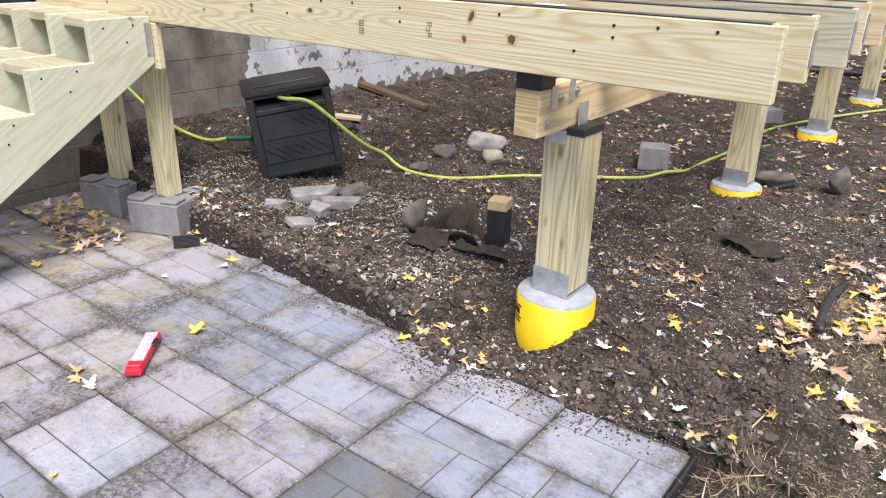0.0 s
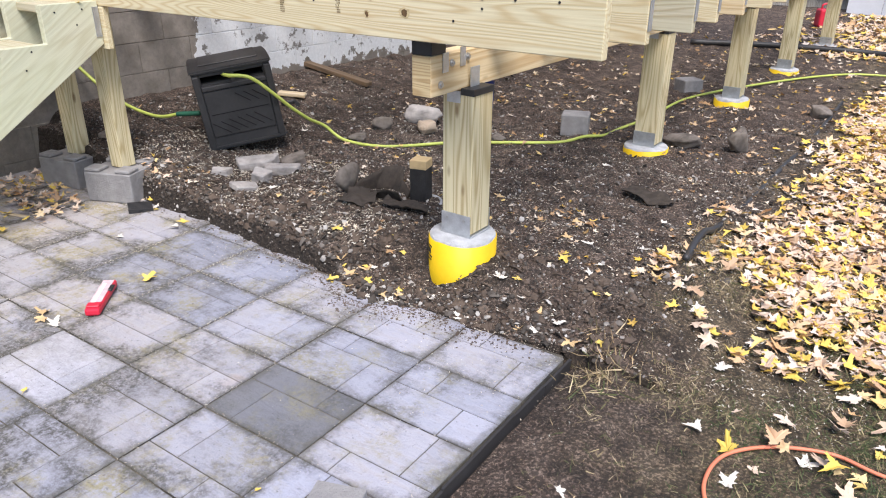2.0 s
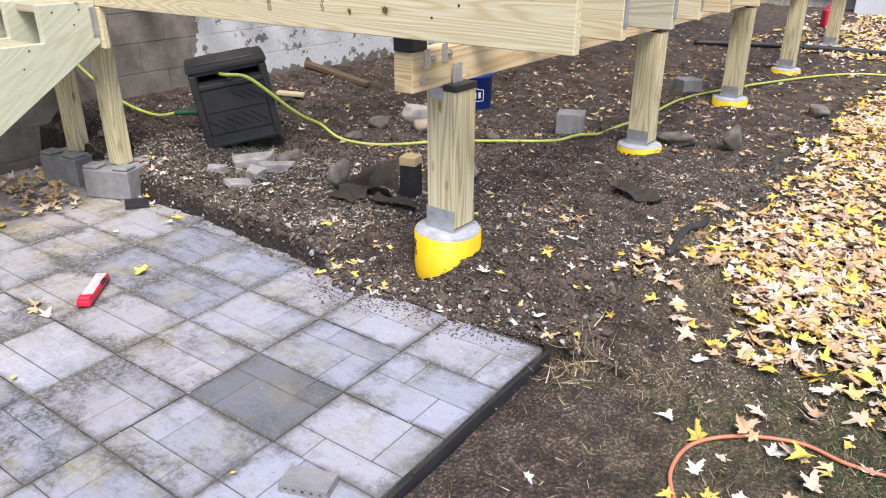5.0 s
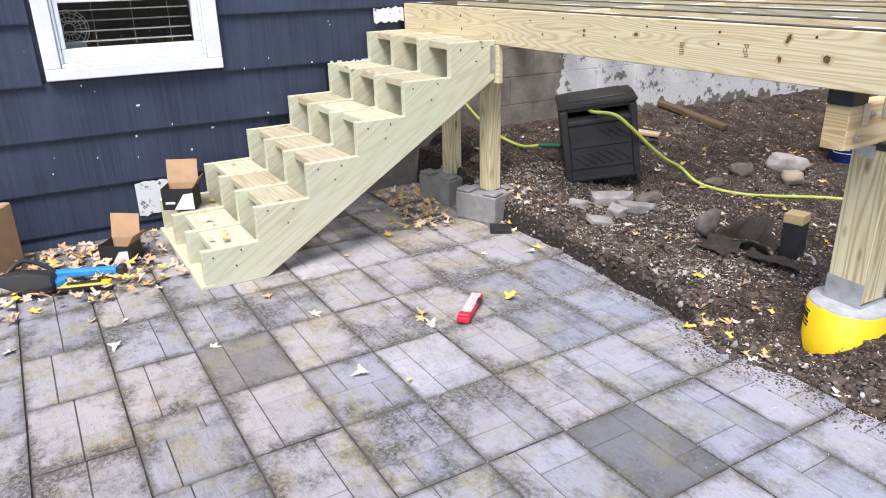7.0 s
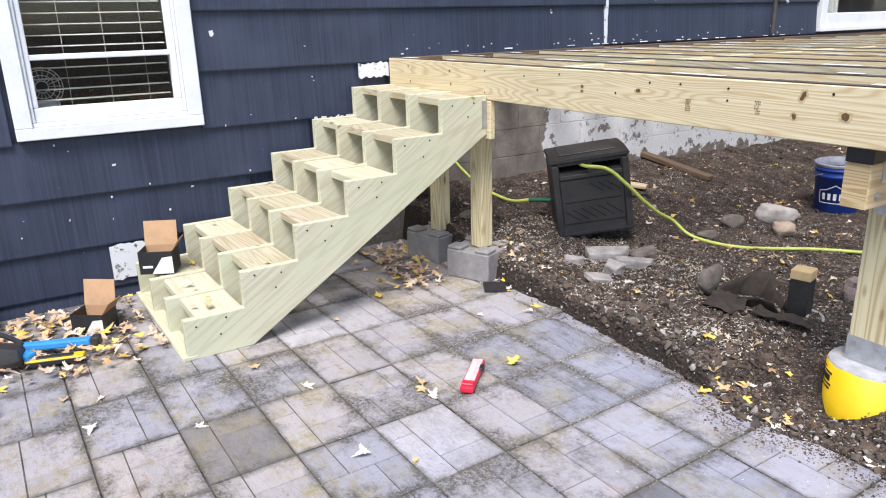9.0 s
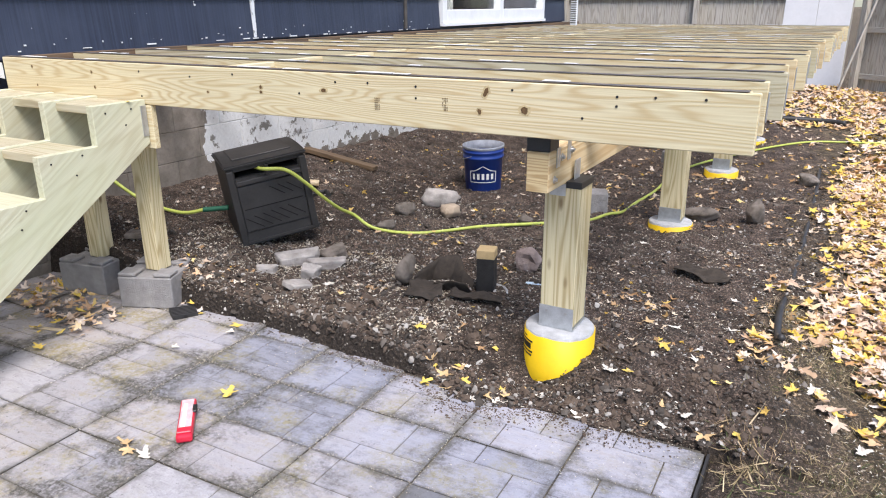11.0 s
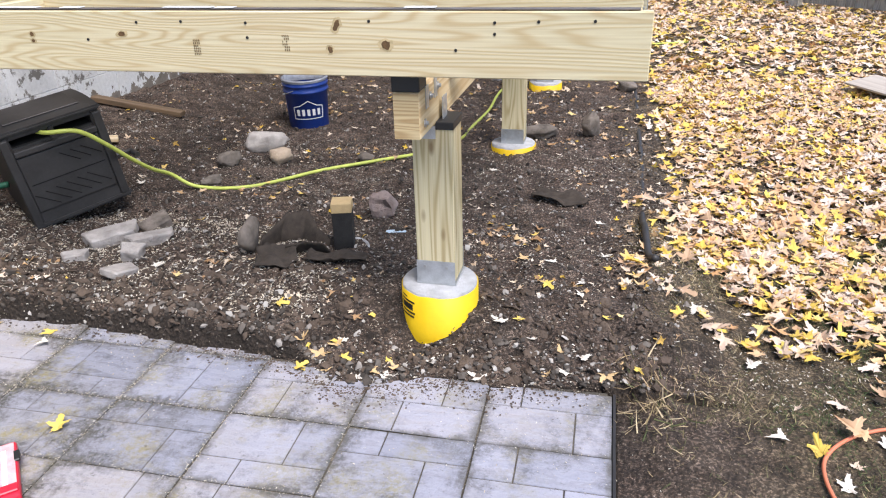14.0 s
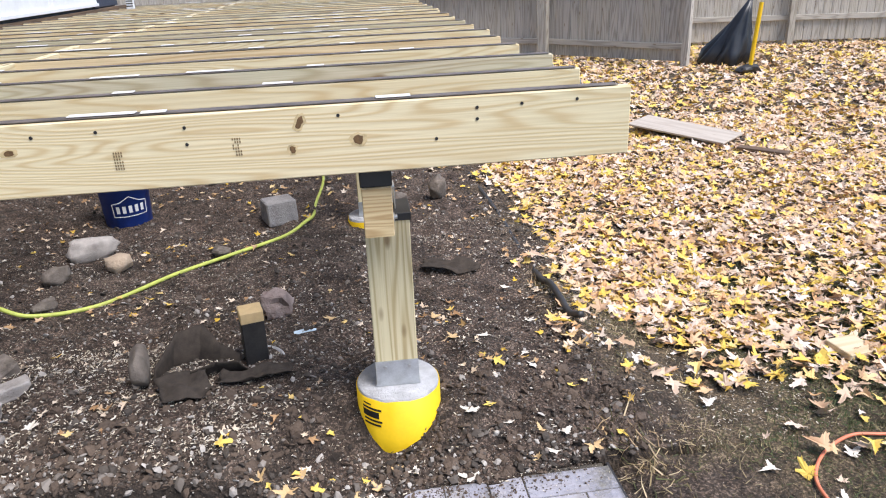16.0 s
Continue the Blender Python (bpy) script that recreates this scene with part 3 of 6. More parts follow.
def house_walls():
    """Core of the house wall with its window and door openings, closed behind and above."""
    w0, w1, wz0, wz1 = -2.06, -1.25, 0.93, 2.0
    d0, d1, dz0, dz1 = 4.65, 7.30, 1.27, 3.25
    bm = bmesh.new()
    for y0, y1, z0, z1 in ((-9, w0, -0.3, 4.2), (w1, d0, -0.3, 4.2), (w0, w1, -0.3, wz0), (w0, w1, wz1, 4.2), (d1, 8.2, -0.3, 4.2), (d0, d1, -0.3, dz0), (d0, d1, dz1, 4.2)):
        add_block(bm, -0.18, -0.03, y0, y1, z0, z1)
    wall = part("wall_house", bm, SIDING, None, HOUSE, "dark blue shingle-sided house wall above a block foundation")
    tagged(wall, category="wall", kind="structure")
    for y0, y1, z0, z1 in ((-9.0, -8.85, -0.3, 4.2), (8.05, 8.2, -0.3, 4.2)):
        bm = bmesh.new()
        add_block(bm, -6, -0.181, y0, y1, z0, z1)
        tagged(part("wall_side", bm, SIDING, None, HOUSE, "dark blue side wall of the house"), category="wall", kind="structure")
    bm = bmesh.new()
    add_block(bm, -6.2, -6.0, -9, 8.2, -0.3, 4.2)
    tagged(part("wall_back", bm, SIDING, None, HOUSE, "plain back wall of the house"), category="wall", kind="structure")
    bm = bmesh.new()
    add_block(bm, -6.4, 0.35, -9.2, 8.4, 4.2, 4.35)
    tagged(part("roof", bm, DARK_TAPE, None, HOUSE, "plain dark roof edge of the house"), category="roof", kind="structure")
    # overlapping courses
    rows = [(-0.02, 0.06), (0.06, 0.305), (0.305, 0.592), (0.592, 0.882), (0.882, 1.195), (1.195, 1.515), (1.515, 1.84), (1.84, 2.16), (2.16, 2.48), (2.48, 2.8), (2.8, 3.12)]
    for k, (z0, z1) in enumerate(rows, -1):
        spans = []
        if k <= 1:
            spans = [(-9, -0.95)]
        elif k == 2:
            spans = [(-9, -0.55)]
        elif k == 3:
            spans = [(-9, -2.13), (-1.19, -0.02)]
        elif k == 4:
            spans = [(-9, -2.13), (-1.19, 1.86), (1.90, 4.58), (7.36, 8.22)]
        elif k <= 6:
            spans = [(-9, -2.13), (-1.19, 1.86), (1.90, 4.58), (7.36, 8.22)]
        else:
            spans = [(-9, 4.58), (7.36, 8.22)]
        for y0, y1 in spans:
            low = z0
            if k == 4 and y0 > -1.3:
                if y0 < 0:
                    low = 1.195
                else:
                    low = 1.228
            prof = [(0.0, low - 0.012), (0.030, low - 0.012), (0.032, low - 0.004), (0.008, z1), (0.0, z1)]
            bm = bmesh.new()
            a = [bm.verts.new((x, y0, z)) for x, z in prof]
            b = [bm.verts.new((x, y1, z)) for x, z in prof]
            bm.faces.new(a)
            bm.faces.new(b[::-1])
            for i in range(len(a)):
                j = (i + 1) % len(a)
                bm.faces.new((a[j], a[i], b[i], b[j]))
            bmesh.ops.recalc_face_normals(bm, faces=bm.faces[:])
            bmesh.ops.translate(bm, vec=(-0.03, 0, 0), verts=bm.verts)
            part("siding_course", bm, SIDING, wall, HOUSE)
    # torn siding where bare white sheathing shows
    for y0, y1, z0, z1 in ((-1.775, -1.53, 0.075, 0.295), (-0.21, 0.0, 1.085, 1.19)):
        bm = bmesh.new()
        n = 12
        top = [bm.verts.new((0.008, y0 + (y1 - y0) * i / n, z1 - 0.018 * random.random())) for i in range(n + 1)]
        bot = [bm.verts.new((0.008, y0 + (y1 - y0) * i / n, z0 + 0.018 * random.random())) for i in range(n + 1)]
        for i in range(n):
            bm.faces.new((bot[i], bot[i + 1], top[i + 1], top[i]))
        r = bmesh.ops.extrude_face_region(bm, geom=bm.faces[:])
        bmesh.ops.translate(bm, vec=(0.004, 0, 0), verts=[v for v in r["geom"] if isinstance(v, bmesh.types.BMVert)])
        bmesh.ops.recalc_face_normals(bm, faces=bm.faces[:])
        part("sheathing_patch", bm, PEELED, wall, HOUSE, "bare scraped white patch")
    # ragged line of pale caulk along the lowest course above the deck, and the bare strip
    bm = bmesh.new()
    y = 0.1
    while y < 4.5:
        step = random.uniform(0.01, 0.09)
        if random.random() < 0.45:
            add_block(bm, 0.001, 0.006, y, y + step, 1.222, 1.2255 + random.uniform(0.0, 0.006))
        y += step + random.uniform(0.0, 0.05)
    for _ in range(26):
        yy, zz = random.uniform(0.1, 4.4), 1.235 + abs(random.gauss(0, 0.03))
        add_block(bm, 0.0, 0.004, yy, yy + random.uniform(0.004, 0.015), zz, zz + random.uniform(0.003, 0.01))
    for y0, y1, z in ((-0.52, -0.24, 0.868), (-2.9, -2.5, 0.292)):
        y = y0
        while y < y1:
            st = random.uniform(0.01, 0.05)
            add_block(bm, 0.001, 0.005, y, y + st, z, z + random.uniform(0.004, 0.014))
            y += st + random.uniform(0.0, 0.03)
    for _ in range(40):
        yy, zz = random.uniform(-3.0, -0.3), random.uniform(0.3, 1.15)
        if zz > 0.85 or yy < -1.3:
            add_block(bm, 0.0, 0.004, yy, yy + random.uniform(0.003, 0.010), zz, zz + random.uniform(0.003, 0.012))
    part("caulk_line", bm, WHITE_PAINT, wall, HOUSE, "ragged white caulk remains")
    bm = bmesh.new()
    for i in range(34):
        z = 1.23 + i * 0.05
        add_block(bm, -0.028, -0.006, 1.860 + 0.006 * random.random(), 1.897 - 0.006 * random.random(), z, z + 0.05)
    part("bare_strip", bm, PEELED, wall, HOUSE, "unpainted white vertical strip")
    bm = lathe([(0.017, 0.0), (0.017, 1.9)], 12)
    part("conduit", bm, DARK_TAPE, wall, HOUSE @ pose(0.03, 3.87, 1.235))
    bm = tube([(0.0, 0, 0), (0.04, 0, 0.005), (0.07, 0, -0.02)], 0.012)
    part("tap", bm, STEEL, wall, HOUSE @ pose(0.01, 3.98, 1.52), "small metal outdoor tap")
    return wall


PEELED = None


def peeled():
    q = Mat("scraped_white", 0.85)
    v = q.coords(world_space=True)
    n = q.noise(v, 28, 5, 0.7)
    q.colour(q.mix(q.grey(n, 0.58, 0.64), (0.70, 0.71, 0.73), (0.13, 0.13, 0.14)))
    q.bump(n, 0.5, 0.006)
    return q.m


PEELED = peeled()
house_walls()


def foundation_wall():
    bm = bmesh.new()
    add_block(bm, -0.16, -0.008, 0.0, 8.2, -0.3, 1.02)
    add_block(bm, -0.16, -0.0085, -0.95, 0.0, -0.3, 0.45)
    wall = part("foundation_wall", bm, BLOCK, None, HOUSE, "grey concrete block foundation with peeling white paint")
    tagged(wall, category="foundation", kind="structure")
    me = to_mesh("foundation_block", block(0.022, 0.396, 0.196, 0.002), BLOCK)
    for r in range(6):
        for c in range(23):
            y = -0.75 + 0.4 * c + (0.2 if r % 2 else 0)
            if y < 8.0 and (y > 0.1 or r < 2):
                part("foundation_block", me, None, wall, HOUSE @ pose(-0.013, y, -0.04 + 0.2 * r))


foundation_wall()


def window_unit():
    up = pose(0, 0.010, 0.020)
    w = part("window_1", prism([(-2.115, 0.876), (-1.195, 0.876), (-1.195, 0.935), (-2.115, 0.935)], -0.02, 0.035, 0.004), WHITE_PAINT, None, HOUSE @ up, "white painted sash window with blinds behind the glass")
    tagged(w, category="window", kind="structure")
    for n, y0, y1, z0, z1, x0, x1 in (("window_frame", -2.115, -2.035, 0.936, 2.05, -0.02, 0.032), ("window_frame", -1.275, -1.195, 0.936, 2.05, -0.02, 0.032), ("window_frame", -2.115, -1.195, 2.051, 2.14, -0.02, 0.032),
                                   ("window_sill", -2.034, -1.276, 0.936, 0.958, -0.02, 0.020), ("stop", -2.034, -2.018, 0.959, 2.05, -0.02, 0.018), ("stop", -1.292, -1.276, 0.959, 2.05, -0.02, 0.018),
                                   ("sash_rail", -2.017, -1.293, 0.959, 1.030, -0.06, 0.008), ("sash_rail", -2.017, -1.293, 1.262, 1.288, -0.07, 0.002),
                                   ("sash_stile", -2.017, -1.992, 1.031, 2.05, -0.06, 0.006), ("sash_stile", -1.325, -1.293, 1.031, 2.05, -0.06, 0.006)):
        bm = bmesh.new()
        add_block(bm, x0, x1, y0, y1, z0, z1)
        bmesh.ops.bevel(bm, geom=bm.edges[:], offset=0.004, segments=1, affect="EDGES")
        part(n, bm, WHITE_PAINT, w, HOUSE @ up)
    bm = bmesh.new()
    add_block(bm, -0.045, -0.041, -1.992, -1.325, 1.030, 2.05)
    pane = part("pane", bm, GLASS, w, HOUSE @ up)
    pane.visible_shadow = False
    me = to_mesh("blind_slat", block(0.030, 0.66, 0.0025, 0), CURTAIN)
    for i in range(18):
        part("blind_slat", me, None, w, HOUSE @ up @ pose(-0.10, -1.66, 1.058 + 0.0535 * i, 0, 8, 0))
    for y in (-1.83, -1.63, -1.44):
        part("blind_cord", lathe([(0.0015, 1.03), (0.0015, 2.05)], 6), CURTAIN, w, HOUSE @ up @ pose(-0.083, y, 0))
    # white table fan standing inside on the sill
    m = HOUSE @ up @ pose(-0.20, -1.95, 1.07)
    fan = thing("table_fan", m, "white table fan with a wire guard inside the window", "fan")
    part("fan_base", block(0.10, 0.14, 0.08, 0.01, -0.06), WHITE_PAINT, fan, m)
    for r in (0.03, 0.06, 0.085, 0.10):
        part("guard_ring", tube([(0.0, r * math.cos(2 * math.pi * i / 16), r * math.sin(2 * math.pi * i / 16) + 0.05) for i in range(17)], 0.002, 5), WHITE_PAINT, fan, m)
    for i in range(18):
        a = 2 * math.pi * i / 18
        part("guard_wire", tube([(0.002, 0.03 * math.cos(a), 0.03 * math.sin(a) + 0.05), (0.002, 0.10 * math.cos(a), 0.10 * math.sin(a) + 0.05)], 0.0015, 4), WHITE_PAINT, fan, m)


window_unit()


def door_unit():
    d = part("door_1", prism([(4.59, 1.235), (7.36, 1.235), (7.36, 1.268), (4.59, 1.268)], -0.03, 0.05, 0.003), WHITE_PAINT, None, HOUSE, "white sliding patio door with wide glass panes")
    tagged(d, category="door", kind="structure")
    for n, y0, y1, z0, z1 in (("door_frame", 4.59, 4.68, 1.269, 3.3), ("door_frame", 7.27, 7.36, 1.269, 3.3), ("door_rail", 4.681, 5.96, 1.269, 1.40), ("door_rail", 6.06, 7.269, 1.269, 1.40), ("door_stile", 5.961, 6.059, 1.269, 3.3), ("door_rail", 4.681, 7.269, 3.2, 3.3)):
        bm = bmesh.new()
        add_block(bm, -0.06, 0.03, y0, y1, z0, z1)
        bmesh.ops.bevel(bm, geom=bm.edges[:], offset=0.004, segments=1, affect="EDGES")
        part(n, bm, WHITE_PAINT, d, HOUSE)
    for y0, y1 in ((4.681, 5.96), (6.06, 7.269)):
        bm = bmesh.new()
        add_block(bm, -0.03, -0.026, y0, y1, 1.40, 3.2)
        part("pane", bm, GLASS, d, HOUSE).visible_shadow = False
    bm = bmesh.new()
    n = 60
    vs = [[bm.verts.new((-0.3 + 0.04 * math.sin(i * 0.9), 4.7 + 0.65 * i / n, z)) for z in (1.3, 3.2)] for i in range(n + 1)]
    for a, b in zip(vs, vs[1:]):
        bm.faces.new((a[0], b[0], b[1], a[1]))
    c = part("curtain", bm, CURTAIN, None, HOUSE, "pale curtain hanging behind the patio door", True)
    tagged(c, category="curtain")


door_unit()

# ---- deck frame ----
SPACING = 0.406
TOP, BOTTOM = 1.205, 1.022
DH = TOP - BOTTOM


def deck():
    d = thing("deck", pose(-1.8, 4.4, 1.0), "unfinished pale treated-pine deck frame beside the house", "deck")
    mid = (TOP + BOTTOM) / 2
    rim = lumber("rim_joist", (3.64, 0.038, DH), PINE, pose(-1.82, 0.019, mid), d, "pale knotty outer joist")
    for x, z, rx, rz, tilt in ((-0.878, 1.166, 0.011, 0.026, -25), (-0.902, 1.098, 0.011, 0.015, 20), (-0.733, 1.112, 0.019, 0.019, 0), (-1.578, 1.138, 0.019, 0.010, 8), (-1.90, 1.135, 0.010, 0.011, 0), (-1.90, 1.115, 0.009, 0.008, 0),
                               (-3.40, 1.165, 0.008, 0.010, 0), (-3.38, 1.075, 0.007, 0.009, 0), (-2.95, 1.155, 0.008, 0.010, 0), (-2.94, 1.085, 0.008, 0.010, 0), (-2.2, 1.10, 0.008, 0.008, 0)):
        bm = bmesh.new()
        bmesh.ops.create_circle(bm, cap_ends=True, segments=14, radius=1)
        for v in bm.verts:
            v.co *= 0.85 + 0.35 * noise.noise(v.co * 2 + Vector((x * 9, 0, 0)))
        bmesh.ops.scale(bm, vec=(rx, rz, 1), verts=bm.verts)
        halo = bm.copy()
        bmesh.ops.scale(halo, vec=(1.5, 1.15, 1), verts=halo.verts)
        part("knot_halo", halo, KNOT_HALO, rim, pose(x, -0.0008, z) @ pose(0, 0, 0, 90, 0, 0) @ pose(0, 0, 0, 0, 0, tilt))
        bmesh.ops.scale(bm, vec=(0.8, 0.8, 1), verts=bm.verts)
        part("knot", bm, KNOT, rim, pose(x, -0.0014, z) @ pose(0, 0, 0, 90, 0, 0) @ pose(0, 0, 0, 0, 0, tilt))
    nail = to_mesh("nail_head", lathe([(0.0045, 0.0), (0.0045, 0.0015)], 8), BLACK_PRINT)
    for x, z in ((-0.15, 1.18), (-0.30, 1.178), (-0.42, 1.175), (-0.42, 1.145), (-0.53, 1.10), (-0.78, 1.178), (-1.16, 1.172), (-1.16, 1.13), (-1.37, 1.175), (-1.52, 1.172), (-1.7, 1.12), (-2.05, 1.18), (-2.3, 1.16), (-2.62, 1.17), (-2.62, 1.06)):
        part("nail_head", nail, None, rim, pose(x, -0.0004, z, 90, 0, 0))
    for x, z in ((-1.04, 1.115), (-1.33, 1.10)):
        bm = bmesh.new()
        for i in range(4):
            for k in range(6):
                if random.random() < 0.75:
                    add_block(bm, -0.010 + 0.006 * i, -0.007 + 0.006 * i, -0.0012, 0, -0.022 + 0.008 * k, -0.017 + 0.008 * k)
        part("mill_stamp", bm, INK, rim, pose(x, -0.0002, z))
    lumber("rim_joist", (3.62, 0.038, DH), PINE, pose(-1.84, 0.060, mid), d)
    ys = [0.0195] + [SPACING * k for k in range(1, 23)]
    mats = (PINE, PINE, PINE_TREAD, PINE, PINE_RED)
    for k, y in enumerate(ys):
        cx = -1.83 + DRIFT * y + (0.0 if k < 1 else random.uniform(-0.02, 0.02))
        if k:
            lumber("joist", (3.62, 0.038, DH), mats[k % 5], pose(cx, y, mid - 0.004 * y + random.uniform(-0.002, 0.002)), d)
        # tape over the top edge, with slips of white backing paper left on it
        part("joist_tape", block(3.60, 0.040, 0.0016, 0), JOIST_TAPE, d, pose(cx - 0.005, y if k else 0.03, TOP + 0.004 - 0.004 * y))
        for _ in range(7 if k < 8 else 4):
            ln = random.choice((0.06, 0.07, 0.09, 0.16, 0.26))
            part("backing_paper", block(ln, 0.030, 0.002, 0), WHITE_PAPER, d, pose(cx + random.uniform(-1.6, 1.6), (y if k else 0.03) + random.uniform(-0.006, 0.006), TOP + 0.008 - 0.004 * y, 0, 0, random.uniform(-1.5, 1.5)))
        if k:
            y0 = 0.079 if k == 1 else ys[k - 1] + 0.019
            gap = y - 0.019 - y0
            bx = -2.2 + DRIFT * y + (0.02 if k % 2 else -0.02)
            lumber("blocking", (gap, 0.038, DH), PINE, pose(bx, (y0 + y - 0.019) / 2, mid - 0.004 * y) @ ALONG_Y, d, "short bridging board")
            hang = to_mesh("joist_hanger", block(0.003, 0.03, 0.10, 0), STEEL)
            part("joist_hanger", hang, None, d, pose(cx + 1.813, y, mid + 0.005 - 0.004 * y))
    lumber("ledger", (8.7, 0.038, DH), OLD_WOOD, pose(-3.64 + DRIFT * 4.35, 4.38, mid) @ Matrix.Rotation(radians(90) - math.atan(DRIFT), 4, "Z"), d, "dark ledger board against the house")
    # carrying beam on the posts
    bx = lambda y: -0.695 + DRIFT * (y - 0.05)
    turn = Matrix.Rotation(radians(90) - math.atan(DRIFT), 4, "Z")
    lumber("beam", (8.75, 0.083, 0.145), PINE_RED, pose(bx(4.42), 4.42, 0.893) @ turn, d, "carrying beam with a cut end")
    part("beam_end", block(0.079, 0.002, 0.141, 0), ENDGRAIN, d, pose(bx(0.04), 0.0435, 0.893), "sawn end grain")
    for y in [0.045 + SPACING * k for k in range(0, 22)]:
        part("shim", block(0.088, 0.09, 0.052, 0.002), BLACK_TAPE, d, pose(bx(y), y + 0.045, 0.9935), "black flashing on the beam")
    bolt = to_mesh("bolt", lathe([(0.0, 0.0), (0.014, 0.0), (0.014, 0.004), (0.007, 0.004), (0.007, 0.012), (0.0, 0.012)], 12, False), BOLT)
    for y, z in ((0.10, 0.86), (0.17, 0.93), (0.27, 0.94)):
        part("bolt", bolt, None, d, pose(bx(y) + 0.042, y, z, 0, 90, 0))
    part("strap", block(0.003, 0.035, 0.07, 0), STEEL, d, pose(bx(0.13) + 0.0435, 0.13, 0.935))
    part("strap", block(0.003, 0.035, 0.07, 0), STEEL, d, pose(bx(0.24) + 0.0435, 0.24, 0.945))
    return d


deck()


def deck_post(foot_top, m, material, height):
    """A square post in a steel base, with a steel cap and black flashing."""
    p = thing("deck_post", m, "square treated-pine post in a galvanised steel base", "post", "posts under the deck")
    lumber("post", (height, 0.14, 0.14), material, m @ pose(0, 0, height / 2 + 0.012) @ UP, p)
    part("post_base", block(0.148, 0.148, 0.008, 0), STEEL, p, m @ pose(0, 0, 0.004))
    for s in (-1, 1):
        b = part("base_plate", block(0.142, 0.003, 0.085, 0), STEEL, p, m @ pose(0, s * 0.0725, 0.0505))
        for k in (-1, 1):
            part("bolt", lathe([(0.006, 0), (0.006, 0.004)], 8), BOLT, b, m @ pose(0.04 * k, s * 0.074, 0.07, 90 if s < 0 else -90, 0, 0))
    top = height + 0.012
    part("post_flashing", block(0.062, 0.145, 0.026, 0.002), BLACK_TAPE, p, m @ pose(0.044, 0, top + 0.0), "black flashing cap")
    cap = part("post_cap", block(0.003, 0.060, 0.085, 0), STEEL, p, m @ pose(0.0295, 0.0, top + 0.045), "galvanised cap plate")
    part("cap_plate", block(0.062, 0.003, 0.045, 0), STEEL, p, m @ pose(-0.018, -0.0717, top - 0.022))
    return p


def footing(m, top, low):
    """A poured footing in its yellow paper tube."""
    f = thing("concrete_footing", m, "round concrete footing in a bright yellow paper tube", "footing", "footings under the deck")
    bm = lathe([(0.139, low), (0.139, top - 0.006), (0.134, top), (0.05, top + 0.002), (0.0, top + 0.002)], 40, False)
    part("concrete", bm, CONCRETE, f, m, smooth=True)
    bm = lathe([(0.1395, low), (0.143, low), (0.143, top - 0.010), (0.1395, top - 0.009)], 64, False)
    for v in bm.verts:
        if v.co.z > low + 0.01:
            v.co.z += 0.005 * noise.noise(v.co * 22) - 0.016 * max(0.0, noise.noise(v.co * 9 + Vector((3, 1, 0))))
    part("paper_tube", bm, YELLOW, f, m, "bright yellow paper tube", smooth=True)
    return f


POSTS = [(-0.662, 0.285, 0.218), (-0.65, 2.44, 0.095), (-0.60, 4.35, 0.075), (-0.55, 6.2, 0.06), (-0.50, 8.4, 0.045)]
for k, (px, py, pz) in enumerate(POSTS):
    footing(pose(px, py, 0, 0, 0, 40 * k), pz, -0.25)
    deck_post(pz, pose(px, py + 0.02, pz + 0.003, 0, 0, -1.4), (PINE_POST, PINE_POST)[k % 2], 0.812 - pz - 0.014)
# printed mark on the nearest tube
bm = bmesh.new()
for i, (z0, z1, a0, a1) in enumerate(((0.170, 0.178, -150, -118), (0.140, 0.165, -150, -122), (0.125, 0.133, -148, -118), (0.110, 0.118, -148, -120), (0.186, 0.192, -148, -134))):
    n = 8
    ring = [[bm.verts.new((0.1445 * math.cos(radians(a0 + (a1 - a0) * j / n)), 0.1445 * math.sin(radians(a0 + (a1 - a0) * j / n)), z)) for z in (z0, z1)] for j in range(n + 1)]
    for a, b in zip(ring, ring[1:]):
        bm.faces.new((a[0], b[0], b[1], a[1]))
part("printed_mark", bm, BLACK_PRINT, bpy.data.objects["concrete_footing"], pose(POSTS[0][0], POSTS[0][1], 0), "black printed bars")


